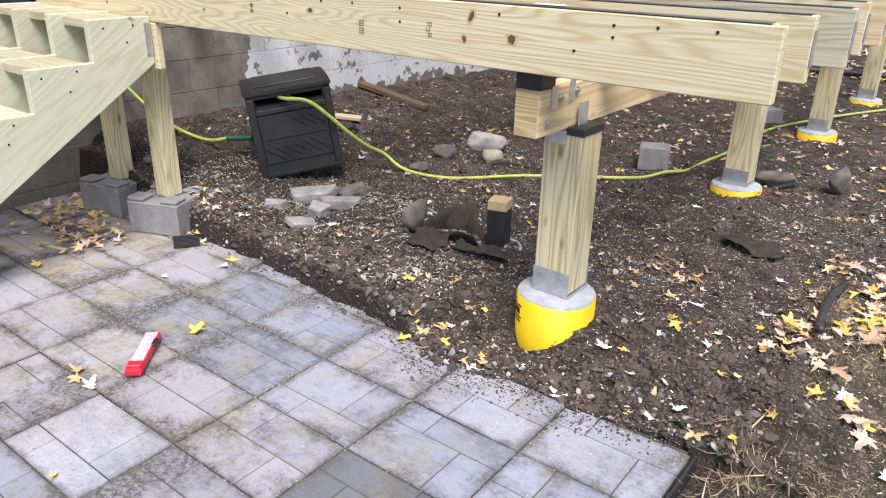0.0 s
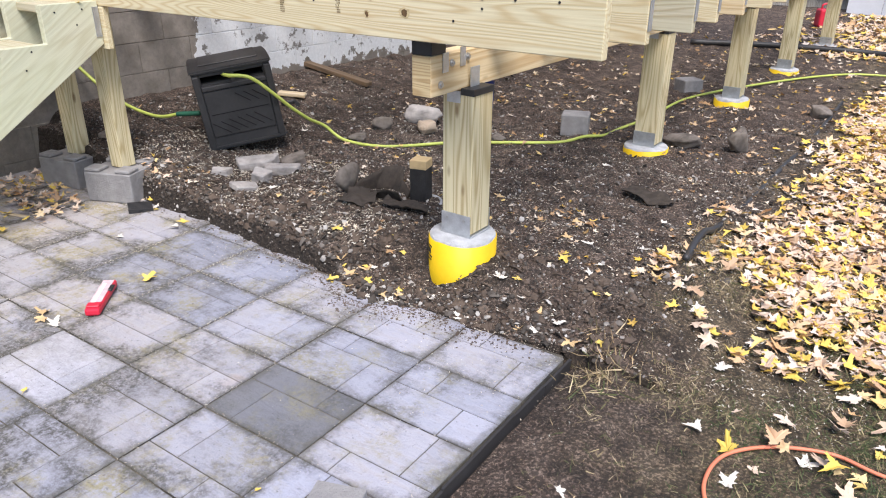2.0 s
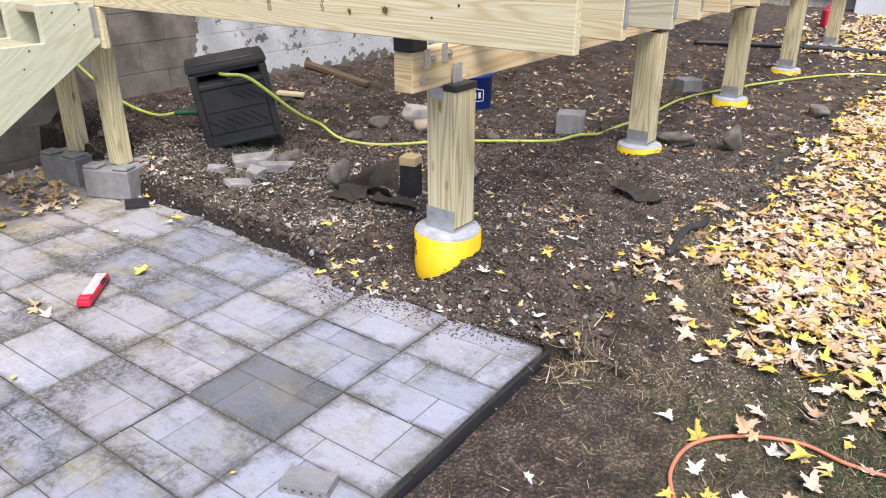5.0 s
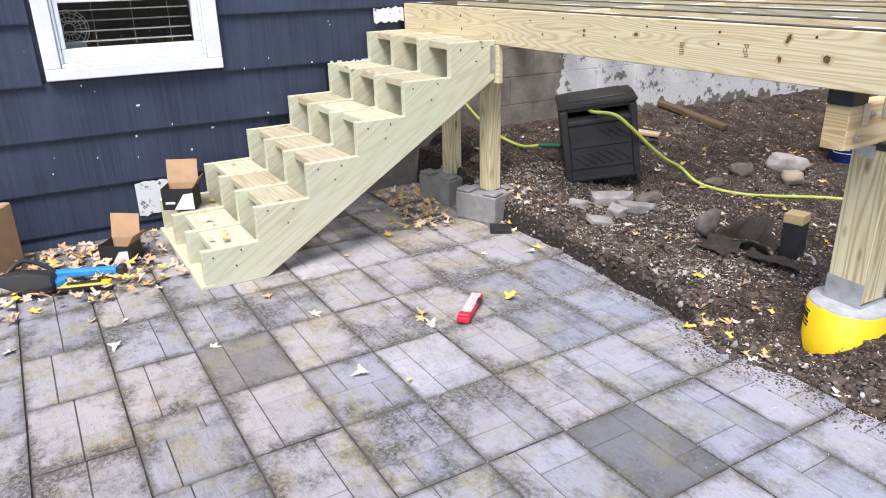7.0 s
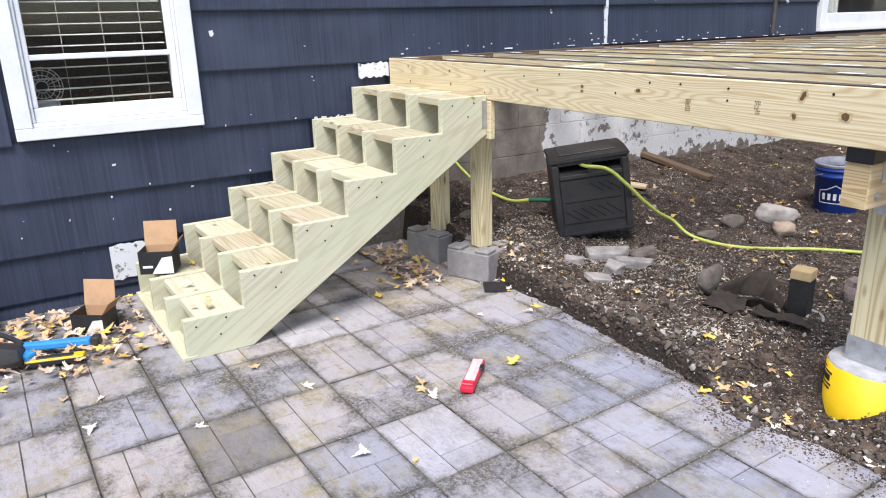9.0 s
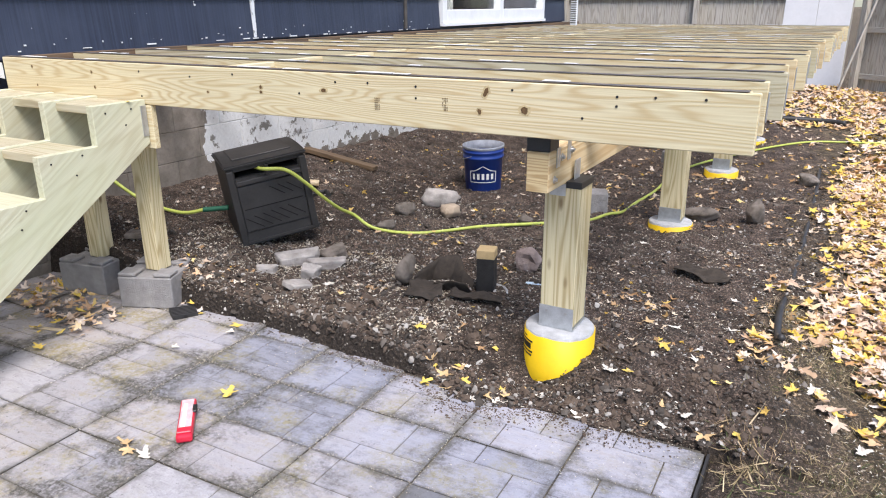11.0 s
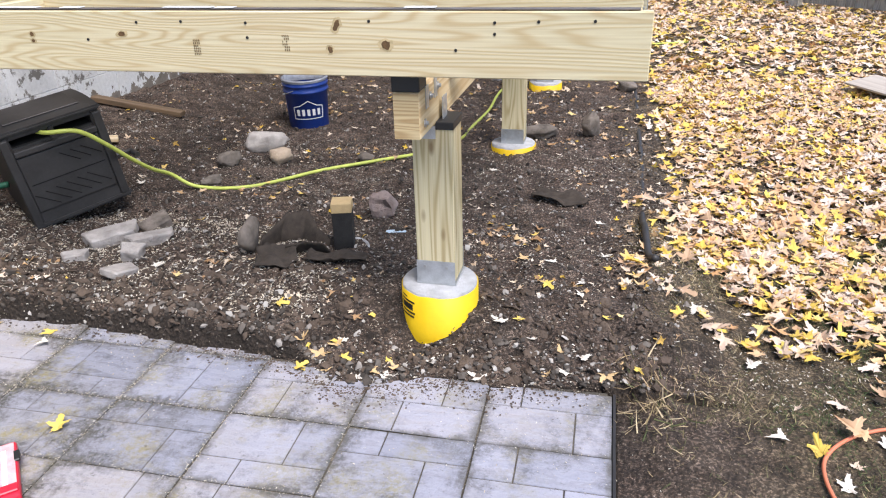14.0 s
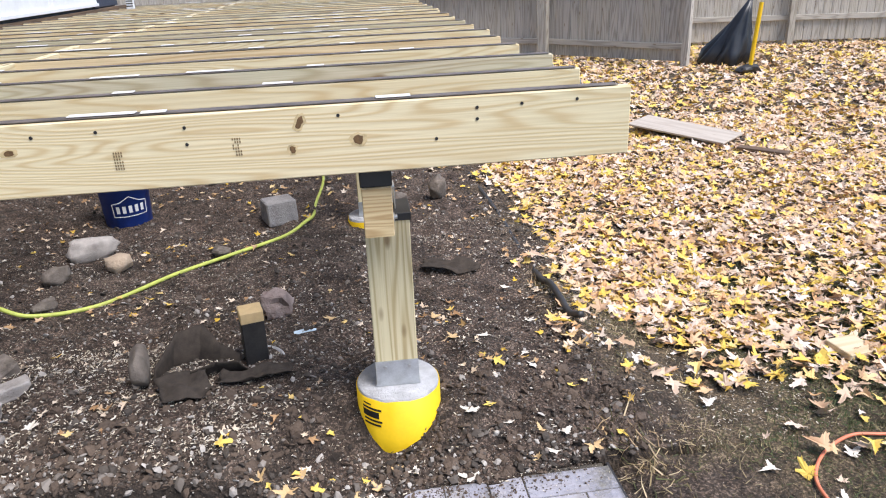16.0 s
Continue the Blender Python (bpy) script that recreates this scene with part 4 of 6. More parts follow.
# ---- stairs ----
def stairs():
    s = thing("wooden_stairs", pose(-3.1, -0.9, 0), "unfinished treated-pine stairs without full treads, beside the house", "stairs")
    run, rise, front, z1 = 0.276, 0.171, -1.664, 0.191
    outline = [(front, 0.0)]
    for k in range(6):
        outline.append((front + run * k, z1 + rise * k))
        outline.append((front + run * (k + 1), z1 + rise * k))
    outline[-1] = (-0.005, z1 + rise * 5)
    outline += [(-0.005, 0.845), (-1.363, 0.0)]
    xs = [-2.619, -2.945, -3.272, -3.600]
    for x in xs:
        m = Matrix.Translation((x, 0, 0))
        bm = prism(outline, -0.019, 0.019, 0.002)
        # grain along the slope of the board
        tilt = math.atan2(rise, run)
        rot = Matrix.Rotation(tilt, 4, "X") @ ALONG_Y
        bmesh.ops.transform(bm, matrix=rot.inverted(), verts=bm.verts)
        part("stringer", bm, PINE_GREEN, s, m @ rot)
    for k in range(6):
        z = z1 + rise * k - 0.026
        for a, b in zip(xs, xs[1:]):
            w = abs(a - b) - 0.040
            if k == 0:
                y, d = front + 0.172, 0.215
            else:
                y, d = front + run * k + 0.166, 0.215
            lumber("tread_block", (w, d, 0.038), (PINE_GREEN, PINE_TREAD, PINE_TREAD)[(2 * k + (a < -3)) % 3], pose((a + b) / 2, y + random.uniform(-0.008, 0.008), z + random.uniform(-0.002, 0.002)), s)
    lumber("sill_board", (1.02, 0.07, 0.020), PINE_GREEN, pose(-3.108, -1.652, 0.011), s, "flat board under the stair foot")
    lumber("hanger_board", (1.05, 0.030, 0.20), PINE, pose(-3.095, 0.0125, 0.919), s)
    part("stair_strap", block(0.003, 0.03, 0.14, 0), STEEL, s, pose(-2.598, -0.022, 0.95))
    for x, y, rz in ((-2.765, 0.078, 8), (-3.20, 0.076, 5)):
        lumber("stair_post", (0.845, 0.089, 0.089), PINE_POST, pose(x, y, 0.17 + 0.4225, 0, 0, rz) @ UP, s)
    nail = to_mesh("nail_head", lathe([(0.0045, 0.0), (0.0045, 0.0015)], 8), BLACK_PRINT)
    for k in range(6):
        for dy, dz in ((0.06, -0.03), (0.19, -0.03), (0.15, -0.10)):
            part("nail_head", nail, None, s, pose(-2.5998, front + run * k + dy + random.uniform(-0.01, 0.01), z1 + rise * k + dz + random.uniform(-0.008, 0.008), 0, 90, 0))
    return s


stairs()


def deck_block(m):
    """A cast pier block with a cross-shaped socket in its top."""
    bm = bmesh.new()
    for sx in (-1, 1):
        for sy in (-1, 1):
            add_block(bm, min(sx * 0.046, sx * 0.138), max(sx * 0.046, sx * 0.138), min(sy * 0.046, sy * 0.138), max(sy * 0.046, sy * 0.138), 0.165, 0.185)
    add_block(bm, -0.141, 0.141, -0.141, 0.141, 0.0, 0.1645)
    bmesh.ops.bevel(bm, geom=bm.edges[:], offset=0.006, segments=1, affect="EDGES")
    ob = part("pier_block", bm, CMU, None, m, "grey cast concrete pier block under a stair post")
    return tagged(ob, category="concrete block", group="pier blocks under the stairs")


deck_block(pose(-2.775, 0.073, 0.0, 0, 0, 22))
deck_block(pose(-3.21, 0.06, 0.0, 0, 0, 12))


# ---- hose reel box ----
def reel_box():
    m = pose(-2.690, 0.885, 0.175, 0, 0, 54) @ pose(0, 0, 0, 2, -8, 0)
    b = thing("hose_reel_box", m, "black moulded plastic hose reel box with lid", "hose reel")
    w, d, h = 0.232, 0.19, 0.37

    def shell(z0, z1, s0, s1, y0=1.0):
        bm = bmesh.new()
        lo = [bm.verts.new((x * w * s0, y * d * s0, z0)) for x, y in ((-1, -1), (1, -1), (1, 1), (-1, 1))]
        hi = [bm.verts.new((x * w * s1, y * d * s1, z1)) for x, y in ((-1, -1), (1, -1), (1, 1), (-1, 1))]
        bm.faces.new(lo[::-1])
        bm.faces.new(hi)
        for i in range(4):
            j = (i + 1) % 4
            bm.faces.new((lo[i], lo[j], hi[j], hi[i]))
        bmesh.ops.bevel(bm, geom=bm.edges[:], offset=0.012, segments=2, affect="EDGES")
        return bm
    part("body", shell(0.0, 0.398, 0.97, 0.95), BLACK_PLASTIC, b)
    part("base_rim", shell(0.0, 0.035, 1.04, 1.03), BLACK_PLASTIC, b)
    for sx in (-1, 1):
        part("corner_post", block(0.046, 0.375, 0.445, 0.008), BLACK_PLASTIC, b, m @ pose(sx * 0.203, 0, 0.238))
    part("back_panel", block(0.38, 0.02, 0.09, 0.004), BLACK_PLASTIC, b, m @ pose(0, 0.17, 0.418))
    # sheet under the slot, its near-black colour painting the shade of the interior
    part("inside", block(0.36, 0.34, 0.004, 0), RECESS_SHADE, b, m @ pose(0, 0, 0.4005))
    part("slot_lip", block(0.37, 0.02, 0.022, 0.004), BLACK_PLASTIC, b, m @ pose(0, -0.172, 0.449))
    part("front_panel", block(0.372, 0.012, 0.275, 0.006, 0, 2), BLACK_PLASTIC, b, m @ pose(0, -0.184, 0.215))
    for sx in (-1, 1):
        part("front_stile", block(0.040, 0.024, 0.43, 0.006, 0, 2), BLACK_PLASTIC, b, m @ pose(sx * 0.207, -0.186, 0.235))
    part("front_rail", block(0.372, 0.024, 0.030, 0.006, 0, 2), BLACK_PLASTIC, b, m @ pose(0, -0.187, 0.372))
    part("slot_post", block(0.026, 0.02, 0.065, 0.004), BLACK_PLASTIC, b, m @ pose(0.0, -0.178, 0.418))
    # thin near-black strips on the panel paint the shade of its grooves
    for i in range(6):
        part("front_groove", block(0.12, 0.004, 0.004, 0), RECESS_SHADE, b, m @ pose(-0.13 + 0.05 * i, -0.1905, 0.13 + 0.004 * i) @ pose(0, 0, 0, 0, 38, 0))
    for i in range(3):
        part("front_groove", block(0.10, 0.004, 0.004, 0), RECESS_SHADE, b, m @ pose(0.03 + 0.05 * i, -0.1905, 0.29) @ pose(0, 0, 0, 0, 38, 0))
    part("front_groove", block(0.34, 0.004, 0.004, 0), RECESS_SHADE, b, m @ pose(0, -0.1905, 0.215))
    bm = bmesh.new()
    n = 10
    rows = []
    for i in range(n + 1):
        y = -0.200 + 0.40 * i / n
        z = 0.468 + 0.026 * math.cos(1.25 * y / 0.215 * 0.9)
        rows.append([(x, y, z) for x in (-0.236, 0.236)])
    top = [[bm.verts.new(p) for p in r] for r in rows]
    bot = [[bm.verts.new((x, y, 0.4605)) for x, y, z in r] for r in rows]
    for i in range(n):
        bm.faces.new((top[i][0], top[i][1], top[i + 1][1], top[i + 1][0]))
        bm.faces.new((bot[i][1], bot[i][0], bot[i + 1][0], bot[i + 1][1]))
        for k in (0, 1):
            bm.faces.new((top[i][k], top[i + 1][k], bot[i + 1][k], bot[i][k]))
    for i in (0, n):
        bm.faces.new((top[i][0], top[i][1], bot[i][1], bot[i][0]))
    bmesh.ops.recalc_face_normals(bm, faces=bm.faces[:])
    bmesh.ops.bevel(bm, geom=[e for e in bm.edges if e.calc_face_angle(0) > 0.6], offset=0.008, segments=2, affect="EDGES")
    part("lid", bm, BLACK_PLASTIC, b, m, "slightly domed black lid")
    part("lid_panel", block(0.34, 0.26, 0.006, 0.002), BLACK_PLASTIC, b, m @ pose(0, 0.01, 0.493))
    crank = part("crank_arm", block(0.10, 0.025, 0.025, 0.005), BLACK_PLASTIC, b, m @ pose(0.30, -0.05, 0.16))
    part("crank_handle", lathe([(0.014, 0), (0.014, 0.07)], 10), BLACK_PLASTIC, crank, m @ pose(0.34, -0.06, 0.16, 90, 0, 0))
    return m


REEL = reel_box()


def on_soil(x, y, up=0.0):
    return (x, y, ground_z(x, y) + up)


h0 = REEL @ Vector((-0.06, -0.10, 0.432))
line = [h0] + [REEL @ Vector(p) for p in ((-0.03, -0.205, 0.432), (0.09, -0.245, 0.405), (0.19, -0.235, 0.30), (0.29, -0.19, 0.17), (0.39, -0.125, 0.055), (0.49, -0.055, -0.035))] + [on_soil(x, y, 0.014) for x, y in ((-2.24, 1.31), (-1.98, 1.405), (-1.69, 1.70), (-1.44, 1.94), (-1.17, 2.22), (-1.055, 2.37), (-1.01, 2.60), (-1.00, 2.9), (-0.96, 3.4), (-0.92, 4.3), (-0.5, 5.5), (0.0, 6.4), (0.5, 6.7), (1.0, 7.1), (1.2, 7.6))]
hose = tagged(part("garden_hose", tube(line, 0.0105), HOSE, None, Matrix(), "lime-green garden hose lying across the soil", True), category="hose")
g0 = REEL @ Vector((-0.235, -0.02, 0.20))
line = [g0, g0 + Vector((-0.13, -0.07, -0.012)), Vector((-3.06, 0.55, g0.z - 0.035)), Vector((-3.20, 0.52, g0.z - 0.02)), Vector((-3.34, 0.48, g0.z + 0.03)), Vector((-3.46, 0.42, g0.z + 0.13)), Vector((-3.62, 0.36, g0.z + 0.28))]
feed = tagged(part("feed_hose", tube(line[1:], 0.0105), HOSE, None, Matrix(), "lime-green feed hose between the wall and the reel", True), category="hose")
part("hose_end", tube(line[:2], 0.015), HOSE_GREEN, feed, Matrix(), "dark green hose coupling", True)


# ---- loose things on the soil ----
def bucket(x, y):
    m = pose(x, y, ground_z(x, y) - 0.008, 2, -1, 28)
    b = thing("bucket", m, "blue plastic builder's bucket with a white mark", "bucket")
    r0, r1, h = 0.136, 0.158, 0.365
    prof = [(r0, 0.0), (r0 + 0.003, 0.006), (r0 + (r1 - r0) * 0.74, 0.27), (r1 + 0.004, 0.275), (r1 + 0.004, 0.288), (r1 - 0.002, 0.292), (r1 + 0.001, 0.318), (r1 + 0.006, 0.322), (r1 + 0.006, 0.33), (r1, 0.334), (r1 + 0.003, 0.355), (r1 + 0.007, 0.358), (r1 + 0.007, h), (r1 - 0.003, h), (r1 - 0.006, 0.30), (r0 - 0.004, 0.012), (0, 0.012)]
    part("body", lathe(prof, 40, False), BLUE, b, m, smooth=True)
    part("rim", lathe([(r1 - 0.004, h - 0.03), (r1 + 0.008, h - 0.006), (r1 + 0.008, h + 0.003), (r1 - 0.005, h + 0.003), (r1 - 0.008, h - 0.06)], 40, False), BUCKET_RIM, b, m, "pale grey rim", True)
    part("handle", tube([(0.163 * math.cos(a), 0.163 * math.sin(a), 0.30 - 0.06 * abs(math.sin(a - 0.9))) for a in [0.9 + math.pi * i / 8 for i in range(9)]], 0.003, 6), STEEL, b, m)
    # plain white gabled outline with bars inside it
    bm = bmesh.new()

    def strip(a0, z0, a1, z1, t=0.006):
        n = 6
        rr = lambda z: r0 + (r1 - r0) * 0.74 * z / 0.27 + 0.0032
        q = []
        for i in range(n + 1):
            u = i / n
            a, z = a0 + (a1 - a0) * u, z0 + (z1 - z0) * u
            da, dz = (t / r0, 0) if abs(z1 - z0) > abs(a1 - a0) * r0 * 2 else (0, t)
            q.append([bm.verts.new((rr(zz) * math.cos(aa), rr(zz) * math.sin(aa), zz)) for aa, zz in ((a - da / 2, z - dz / 2), (a + da / 2, z + dz / 2))])
        for s, t2 in zip(q, q[1:]):
            bm.faces.new((s[0], t2[0], t2[1], s[1]))
    c = -1.64
    for a0, z0, a1, z1 in ((-0.72, 0.095, 0.72, 0.095), (-0.72, 0.095, -0.72, 0.18), (0.72, 0.095, 0.72, 0.18), (-0.72, 0.18, -0.40, 0.19), (0.72, 0.18, 0.40, 0.19), (-0.40, 0.19, 0.0, 0.225), (0.40, 0.19, 0.0, 0.225)):
        strip(c + a0, z0, c + a1, z1)
    for k in range(5):
        strip(c - 0.50 + 0.25 * k, 0.118, c - 0.50 + 0.25 * k, 0.165, 0.019)
    part("white_mark", bm, WHITE_PAINT, b, m, "white gabled outline with bars")


bucket(-2.19, 2.80)


def lump(name, x, y, size, material, seed, rz=0, label="", category="rock", group="loose rocks on the soil", rough=0.38, sink=0.0, flat=0):
    ob = part(name, stone(*size, seed, rough, 3), material, None, pose(x, y, ground_z(x, y, False) - sink, flat, 0, rz), label, not flat)
    return tagged(ob, category=category, group=group)


lump("rock", -2.20, 2.12, (0.25, 0.16, 0.12), ROCK_PALE, 1, 30, "pale rounded field stone half sunk in soil")
lump("rock", -2.02, 1.90, (0.15, 0.12, 0.10), ROCK_TAN, 2, 0, "small tan rounded stone beside the pale one")
lump("rock", -2.28, 1.72, (0.13, 0.11, 0.10), ROCK, 3, 60, "grey-brown rounded stone beside the hose")
lump("rock", -2.22, 1.40, (0.11, 0.09, 0.06), ROCK, 4, 20, "dark flat stone under the hose")
lump("rock", -1.50, 1.98, (0.09, 0.08, 0.06), ROCK, 14, 20, "small dark stone under the hose")
lump("rock", -1.13, 1.12, (0.15, 0.11, 0.12), ROCK_PINK, 5, 10, "jagged pinkish-grey stone on bare soil", rough=0.6, flat=1)
lump("rock", -0.17, 2.84, (0.13, 0.12, 0.17), ROCK, 6, 40, "upright angular grey stone")
lump("rock", -0.50, 2.75, (0.25, 0.13, 0.09), ROCK, 7, 15, "flat grey stone behind a footing")
lump("rock", 0.10, 4.3, (0.16, 0.12, 0.10), ROCK, 15, 0, "grey stone at the edge of the leaves")


def rubble(x, y, size, rx, ry, rz, material, label, up=0.0):
    bm = block(*size, bevel=0.006)
    bmesh.ops.subdivide_edges(bm, edges=[e for e in bm.edges if e.calc_length() > 0.04], cuts=3, use_grid_fill=True)
    for v in bm.verts:
        v.co += 0.10 * min(size) * Vector((noise.noise(v.co * 30), noise.noise(v.co * 30 + Vector((9, 0, 0))), noise.noise(v.co * 30 + Vector((0, 9, 0)))))
        v.co.x *= 1 + 0.25 * v.co.y / size[1]
    ob = part("broken_brick", bm, material, None, pose(x, y, ground_z(x, y, False) + size[2] * 0.42 + up, rx, ry, rz), label)
    return tagged(ob, category="brick", group="broken bricks on the soil")


rubble(-2.28, 0.60, (0.22, 0.11, 0.06), 6, -4, 42, ROCK_PALE, "broken grey paver with mortar on it")
rubble(-2.08, 0.60, (0.20, 0.07, 0.055), 0, 3, 48, ROCK_PALE, "pale grey brick piece")
rubble(-2.28, 0.345, (0.10, 0.07, 0.05), 0, 0, 35, ROCK_PALE, "small pale brick piece")
rubble(-2.07, 0.44, (0.09, 0.08, 0.06), 12, 8, 20, ROCK_PALE, "pale chipped block fragment")
rubble(-2.02, 0.285, (0.13, 0.09, 0.035), 5, 12, 70, ROCK_PALE, "thin flat broken slab fragment")
rubble(-2.17, 0.78, (0.14, 0.10, 0.05), 10, -14, 60, ROCK, "dark tilted slab fragment")
rubble(-3.05, 0.22, (0.16, 0.10, 0.03), 0, 0, 20, ROCK, "flat grey shard near the wall")

# weathered plank, cinder piece, stub post and fabric
pl = lumber("old_plank", (0.70, 0.075, 0.035), OLD_WOOD, pose(-3.30, 2.38, ground_z(-3.30, 2.38) + 0.02, 0, 9, 3), None, "old dark-brown plank lying on the soil")
tagged(pl, category="plank")
pl = lumber("short_board", (0.20, 0.08, 0.025), BOARD, pose(-3.07, 1.66, ground_z(-3.07, 1.66) + 0.02, 0, 5, 35), None, "short pale board behind the hose reel")
tagged(pl, category="board")
bm = prism([(-0.095, 0), (0.095, 0), (0.078, 0.15), (-0.078, 0.15)], -0.095, 0.095, 0.008)
cb = part("old_pier_block", bm, CMU, None, pose(-1.22, 2.58, ground_z(-1.22, 2.58) - 0.01, 0, 0, 20), "old tapered concrete pier block on the soil")
tagged(cb, category="concrete block")
bm = prism([(-0.095, 0), (0.095, 0), (0.085, 0.14), (-0.085, 0.14)], -0.095, 0.095, 0.008)
cb = part("old_pier_block", bm, CMU, None, pose(-1.05, 4.6, ground_z(-1.05, 4.6) - 0.01, 0, 0, 50), "old tapered concrete pier block on the soil")
tagged(cb, category="concrete block")

m = pose(-1.185, 0.70, 0.060, 0, 0, 14)
st = thing("post_stub", m, "sawn-off blackened post stub in a pale pipe", "post stub")
lumber("stub", (0.24, 0.086, 0.086), CHAR, m @ pose(0, 0, 0.115) @ UP, st)
part("stub_top", block(0.088, 0.088, 0.045, 0.003), CUT, st, m @ pose(0, 0, 0.255), "freshly sawn pale top")
part("pipe", lathe([(0.098, -0.05), (0.102, -0.05), (0.108, 0.055), (0.104, 0.06), (0.097, 0.052), (0.094, 0.0)], 28, False), CONCRETE, st, m, "pale dirty pipe collar", True)
part("pipe_soil", lathe([(0.095, 0.02), (0.05, 0.035), (0, 0.035)], 20, False), CLOD, st, m)


def fabric(name, x, y, sx, sy, rz, seed, lift, label):
    bm = bmesh.new()
    bmesh.ops.create_grid(bm, x_segments=18, y_segments=14, size=0.5)
    for v in bm.verts:
        a = v.co.copy()
        v.co.x = a.x * sx * (1 + 0.25 * noise.noise(Vector((a.y * 3, seed, 0))))
        v.co.y = a.y * sy * (1 + 0.35 * noise.noise(Vector((a.x * 3, seed, 5))))
        v.co.z = lift * (0.5 + 0.8 * noise.noise(Vector((a.x * 2.3, a.y * 2.3, seed)))) + 0.012 * noise.noise(Vector((a.x * 9, a.y * 9, seed))) + lift * 0.8 * max(0, a.y)
    r = bmesh.ops.extrude_face_region(bm, geom=bm.faces[:])
    bmesh.ops.translate(bm, vec=(0, 0, -0.004), verts=[v for v in r["geom"] if isinstance(v, bmesh.types.BMVert)])
    bmesh.ops.recalc_face_normals(bm, faces=bm.faces[:])
    return tagged(part(name, bm, CLOTH, None, pose(x, y, ground_z(x, y, False) + 0.012, 0, 0, rz), label, True), category="fabric", group="torn fabric on the soil")


def ribbon(path, heights, lean, label):
    """A stiff torn sheet standing on edge in the soil along a bent line."""
    bm = bmesh.new()
    n = 28
    cols = []
    for i in range(n + 1):
        u = i / n * (len(path) - 1)
        k = min(int(u), len(path) - 2)
        f = smooth01(u - k)
        x = path[k][0] + (path[k + 1][0] - path[k][0]) * f
        y = path[k][1] + (path[k + 1][1] - path[k][1]) * f
        h = heights[k] + (heights[k + 1] - heights[k]) * f
        h *= 1 + 0.12 * noise.noise(Vector((i * 0.7, len(label), 0)))
        z = ground_z(x, y, False) - 0.03
        cols.append([bm.verts.new((x + lean[0] * v * h + 0.008 * noise.noise(Vector((x * 25, v * 3, 2))), y + lean[1] * v * v * h, z + (h + 0.03) * v)) for v in (0, 0.25, 0.5, 0.75, 1)])
    for c, d in zip(cols, cols[1:]):
        for p in range(4):
            bm.faces.new((c[p], d[p], d[p + 1], c[p + 1]))
    bmesh.ops.recalc_face_normals(bm, faces=bm.faces[:])
    bmesh.ops.solidify(bm, geom=bm.faces[:], thickness=0.005)
    return tagged(part("torn_fabric", bm, CLOTH, None, Matrix(), label, True), category="fabric", group="torn fabric on the soil")


ribbon([(-1.56, 0.60), (-1.52, 0.74), (-1.42, 0.76), (-1.33, 0.68), (-1.25, 0.66)], [0.05, 0.10, 0.11, 0.07, 0.04], (0.2, 0.7), "brown torn landscape fabric standing bent out of the soil")
ribbon([(-1.42, 0.60), (-1.33, 0.63), (-1.25, 0.62), (-1.18, 0.58)], [0.05, 0.07, 0.07, 0.02], (0.2, -0.6), "low fold of brown torn landscape fabric in soil")
fabric("torn_fabric", -1.42, 0.50, 0.17, 0.16, 20, 2.0, 0.035, "torn flap of brown landscape fabric on the soil")
fabric("torn_fabric", -1.17, 0.545, 0.26, 0.07, 4, 3.0, 0.03, "narrow torn fabric strip in front of the stub")
lump("rock", -1.60, 0.62, (0.07, 0.20, 0.16), ROCK, 21, 12, "narrow grey stone edge beside the fabric", rough=0.12)
fabric("bark_piece", -0.29, 1.50, 0.30, 0.10, -22, 4.0, 0.03, "curled dark bark strip on the soil")
lt = part("plastic_wrapper", stone(0.12, 0.035, 0.012, 5, 0.3, 2), LITTER, None, pose(-1.0, 0.90, ground_z(-1.0, 0.9, False) + 0.006, 0, 0, 14), "pale blue plastic wrapper on the soil")
tagged(lt, category="litter")

# edging between soil and lawn
pts = [on_soil(0.115 + 0.03 * math.exp(-((y - 0.70) / 0.14) ** 2) + 0.03 * smooth01(y - 1.2) + 0.02 * smooth01((y - 2) / 2), y, -0.010 if y > 1.3 else 0.03) for y in (0.74, 0.84, 0.95, 1.1, 1.25, 1.6, 2.1, 2.7, 3.4, 4.2, 5.0)]
ed = tagged(part("lawn_edging", tube(pts, 0.016), BLACK_PLASTIC, None, Matrix(), "black plastic lawn edging lifting out of the soil", True), category="edging")
# extension cord
pts = [on_soil(x, y, 0.012) for x, y in ((1.2, -1.05), (0.88, -0.78), (0.70, -0.58), (0.617, -0.48), (0.567, -0.37), (0.58, -0.225), (0.683, -0.108), (0.835, -0.035), (0.968, -0.051), (1.103, -0.023), (1.216, 0.105), (1.267, 0.32), (1.33, 0.46), (1.55, 0.56), (2.0, 0.65))]
tagged(part("extension_cord", tube(pts, 0.006), CORD, None, Matrix(), "orange extension cord curling over the lawn", True), category="cord")
ob = lumber("wood_offcut", (0.15, 0.13, 0.028), BOARD, pose(1.205, 0.475, ground_z(1.205, 0.475) + 0.03, 4, 3, 12), None, "square pale wood offcut on the leaves")
tagged(ob, category="offcut")
ob = lumber("plywood_sheet", (0.95, 0.36, 0.018), PLYWOOD, pose(2.27, 4.22, ground_z(2.27, 4.22) + 0.085, 4, 3, -55), None, "weathered plywood sheet lying on fallen leaves")
tagged(ob, category="plywood")
ob = lumber("short_plank", (0.4, 0.1, 0.03), OLD_WOOD, pose(2.62, 3.50, ground_z(2.62, 3.5) + 0.04, 0, 0, -50), None, "short dark plank on the fallen leaves")
tagged(ob, category="plank")
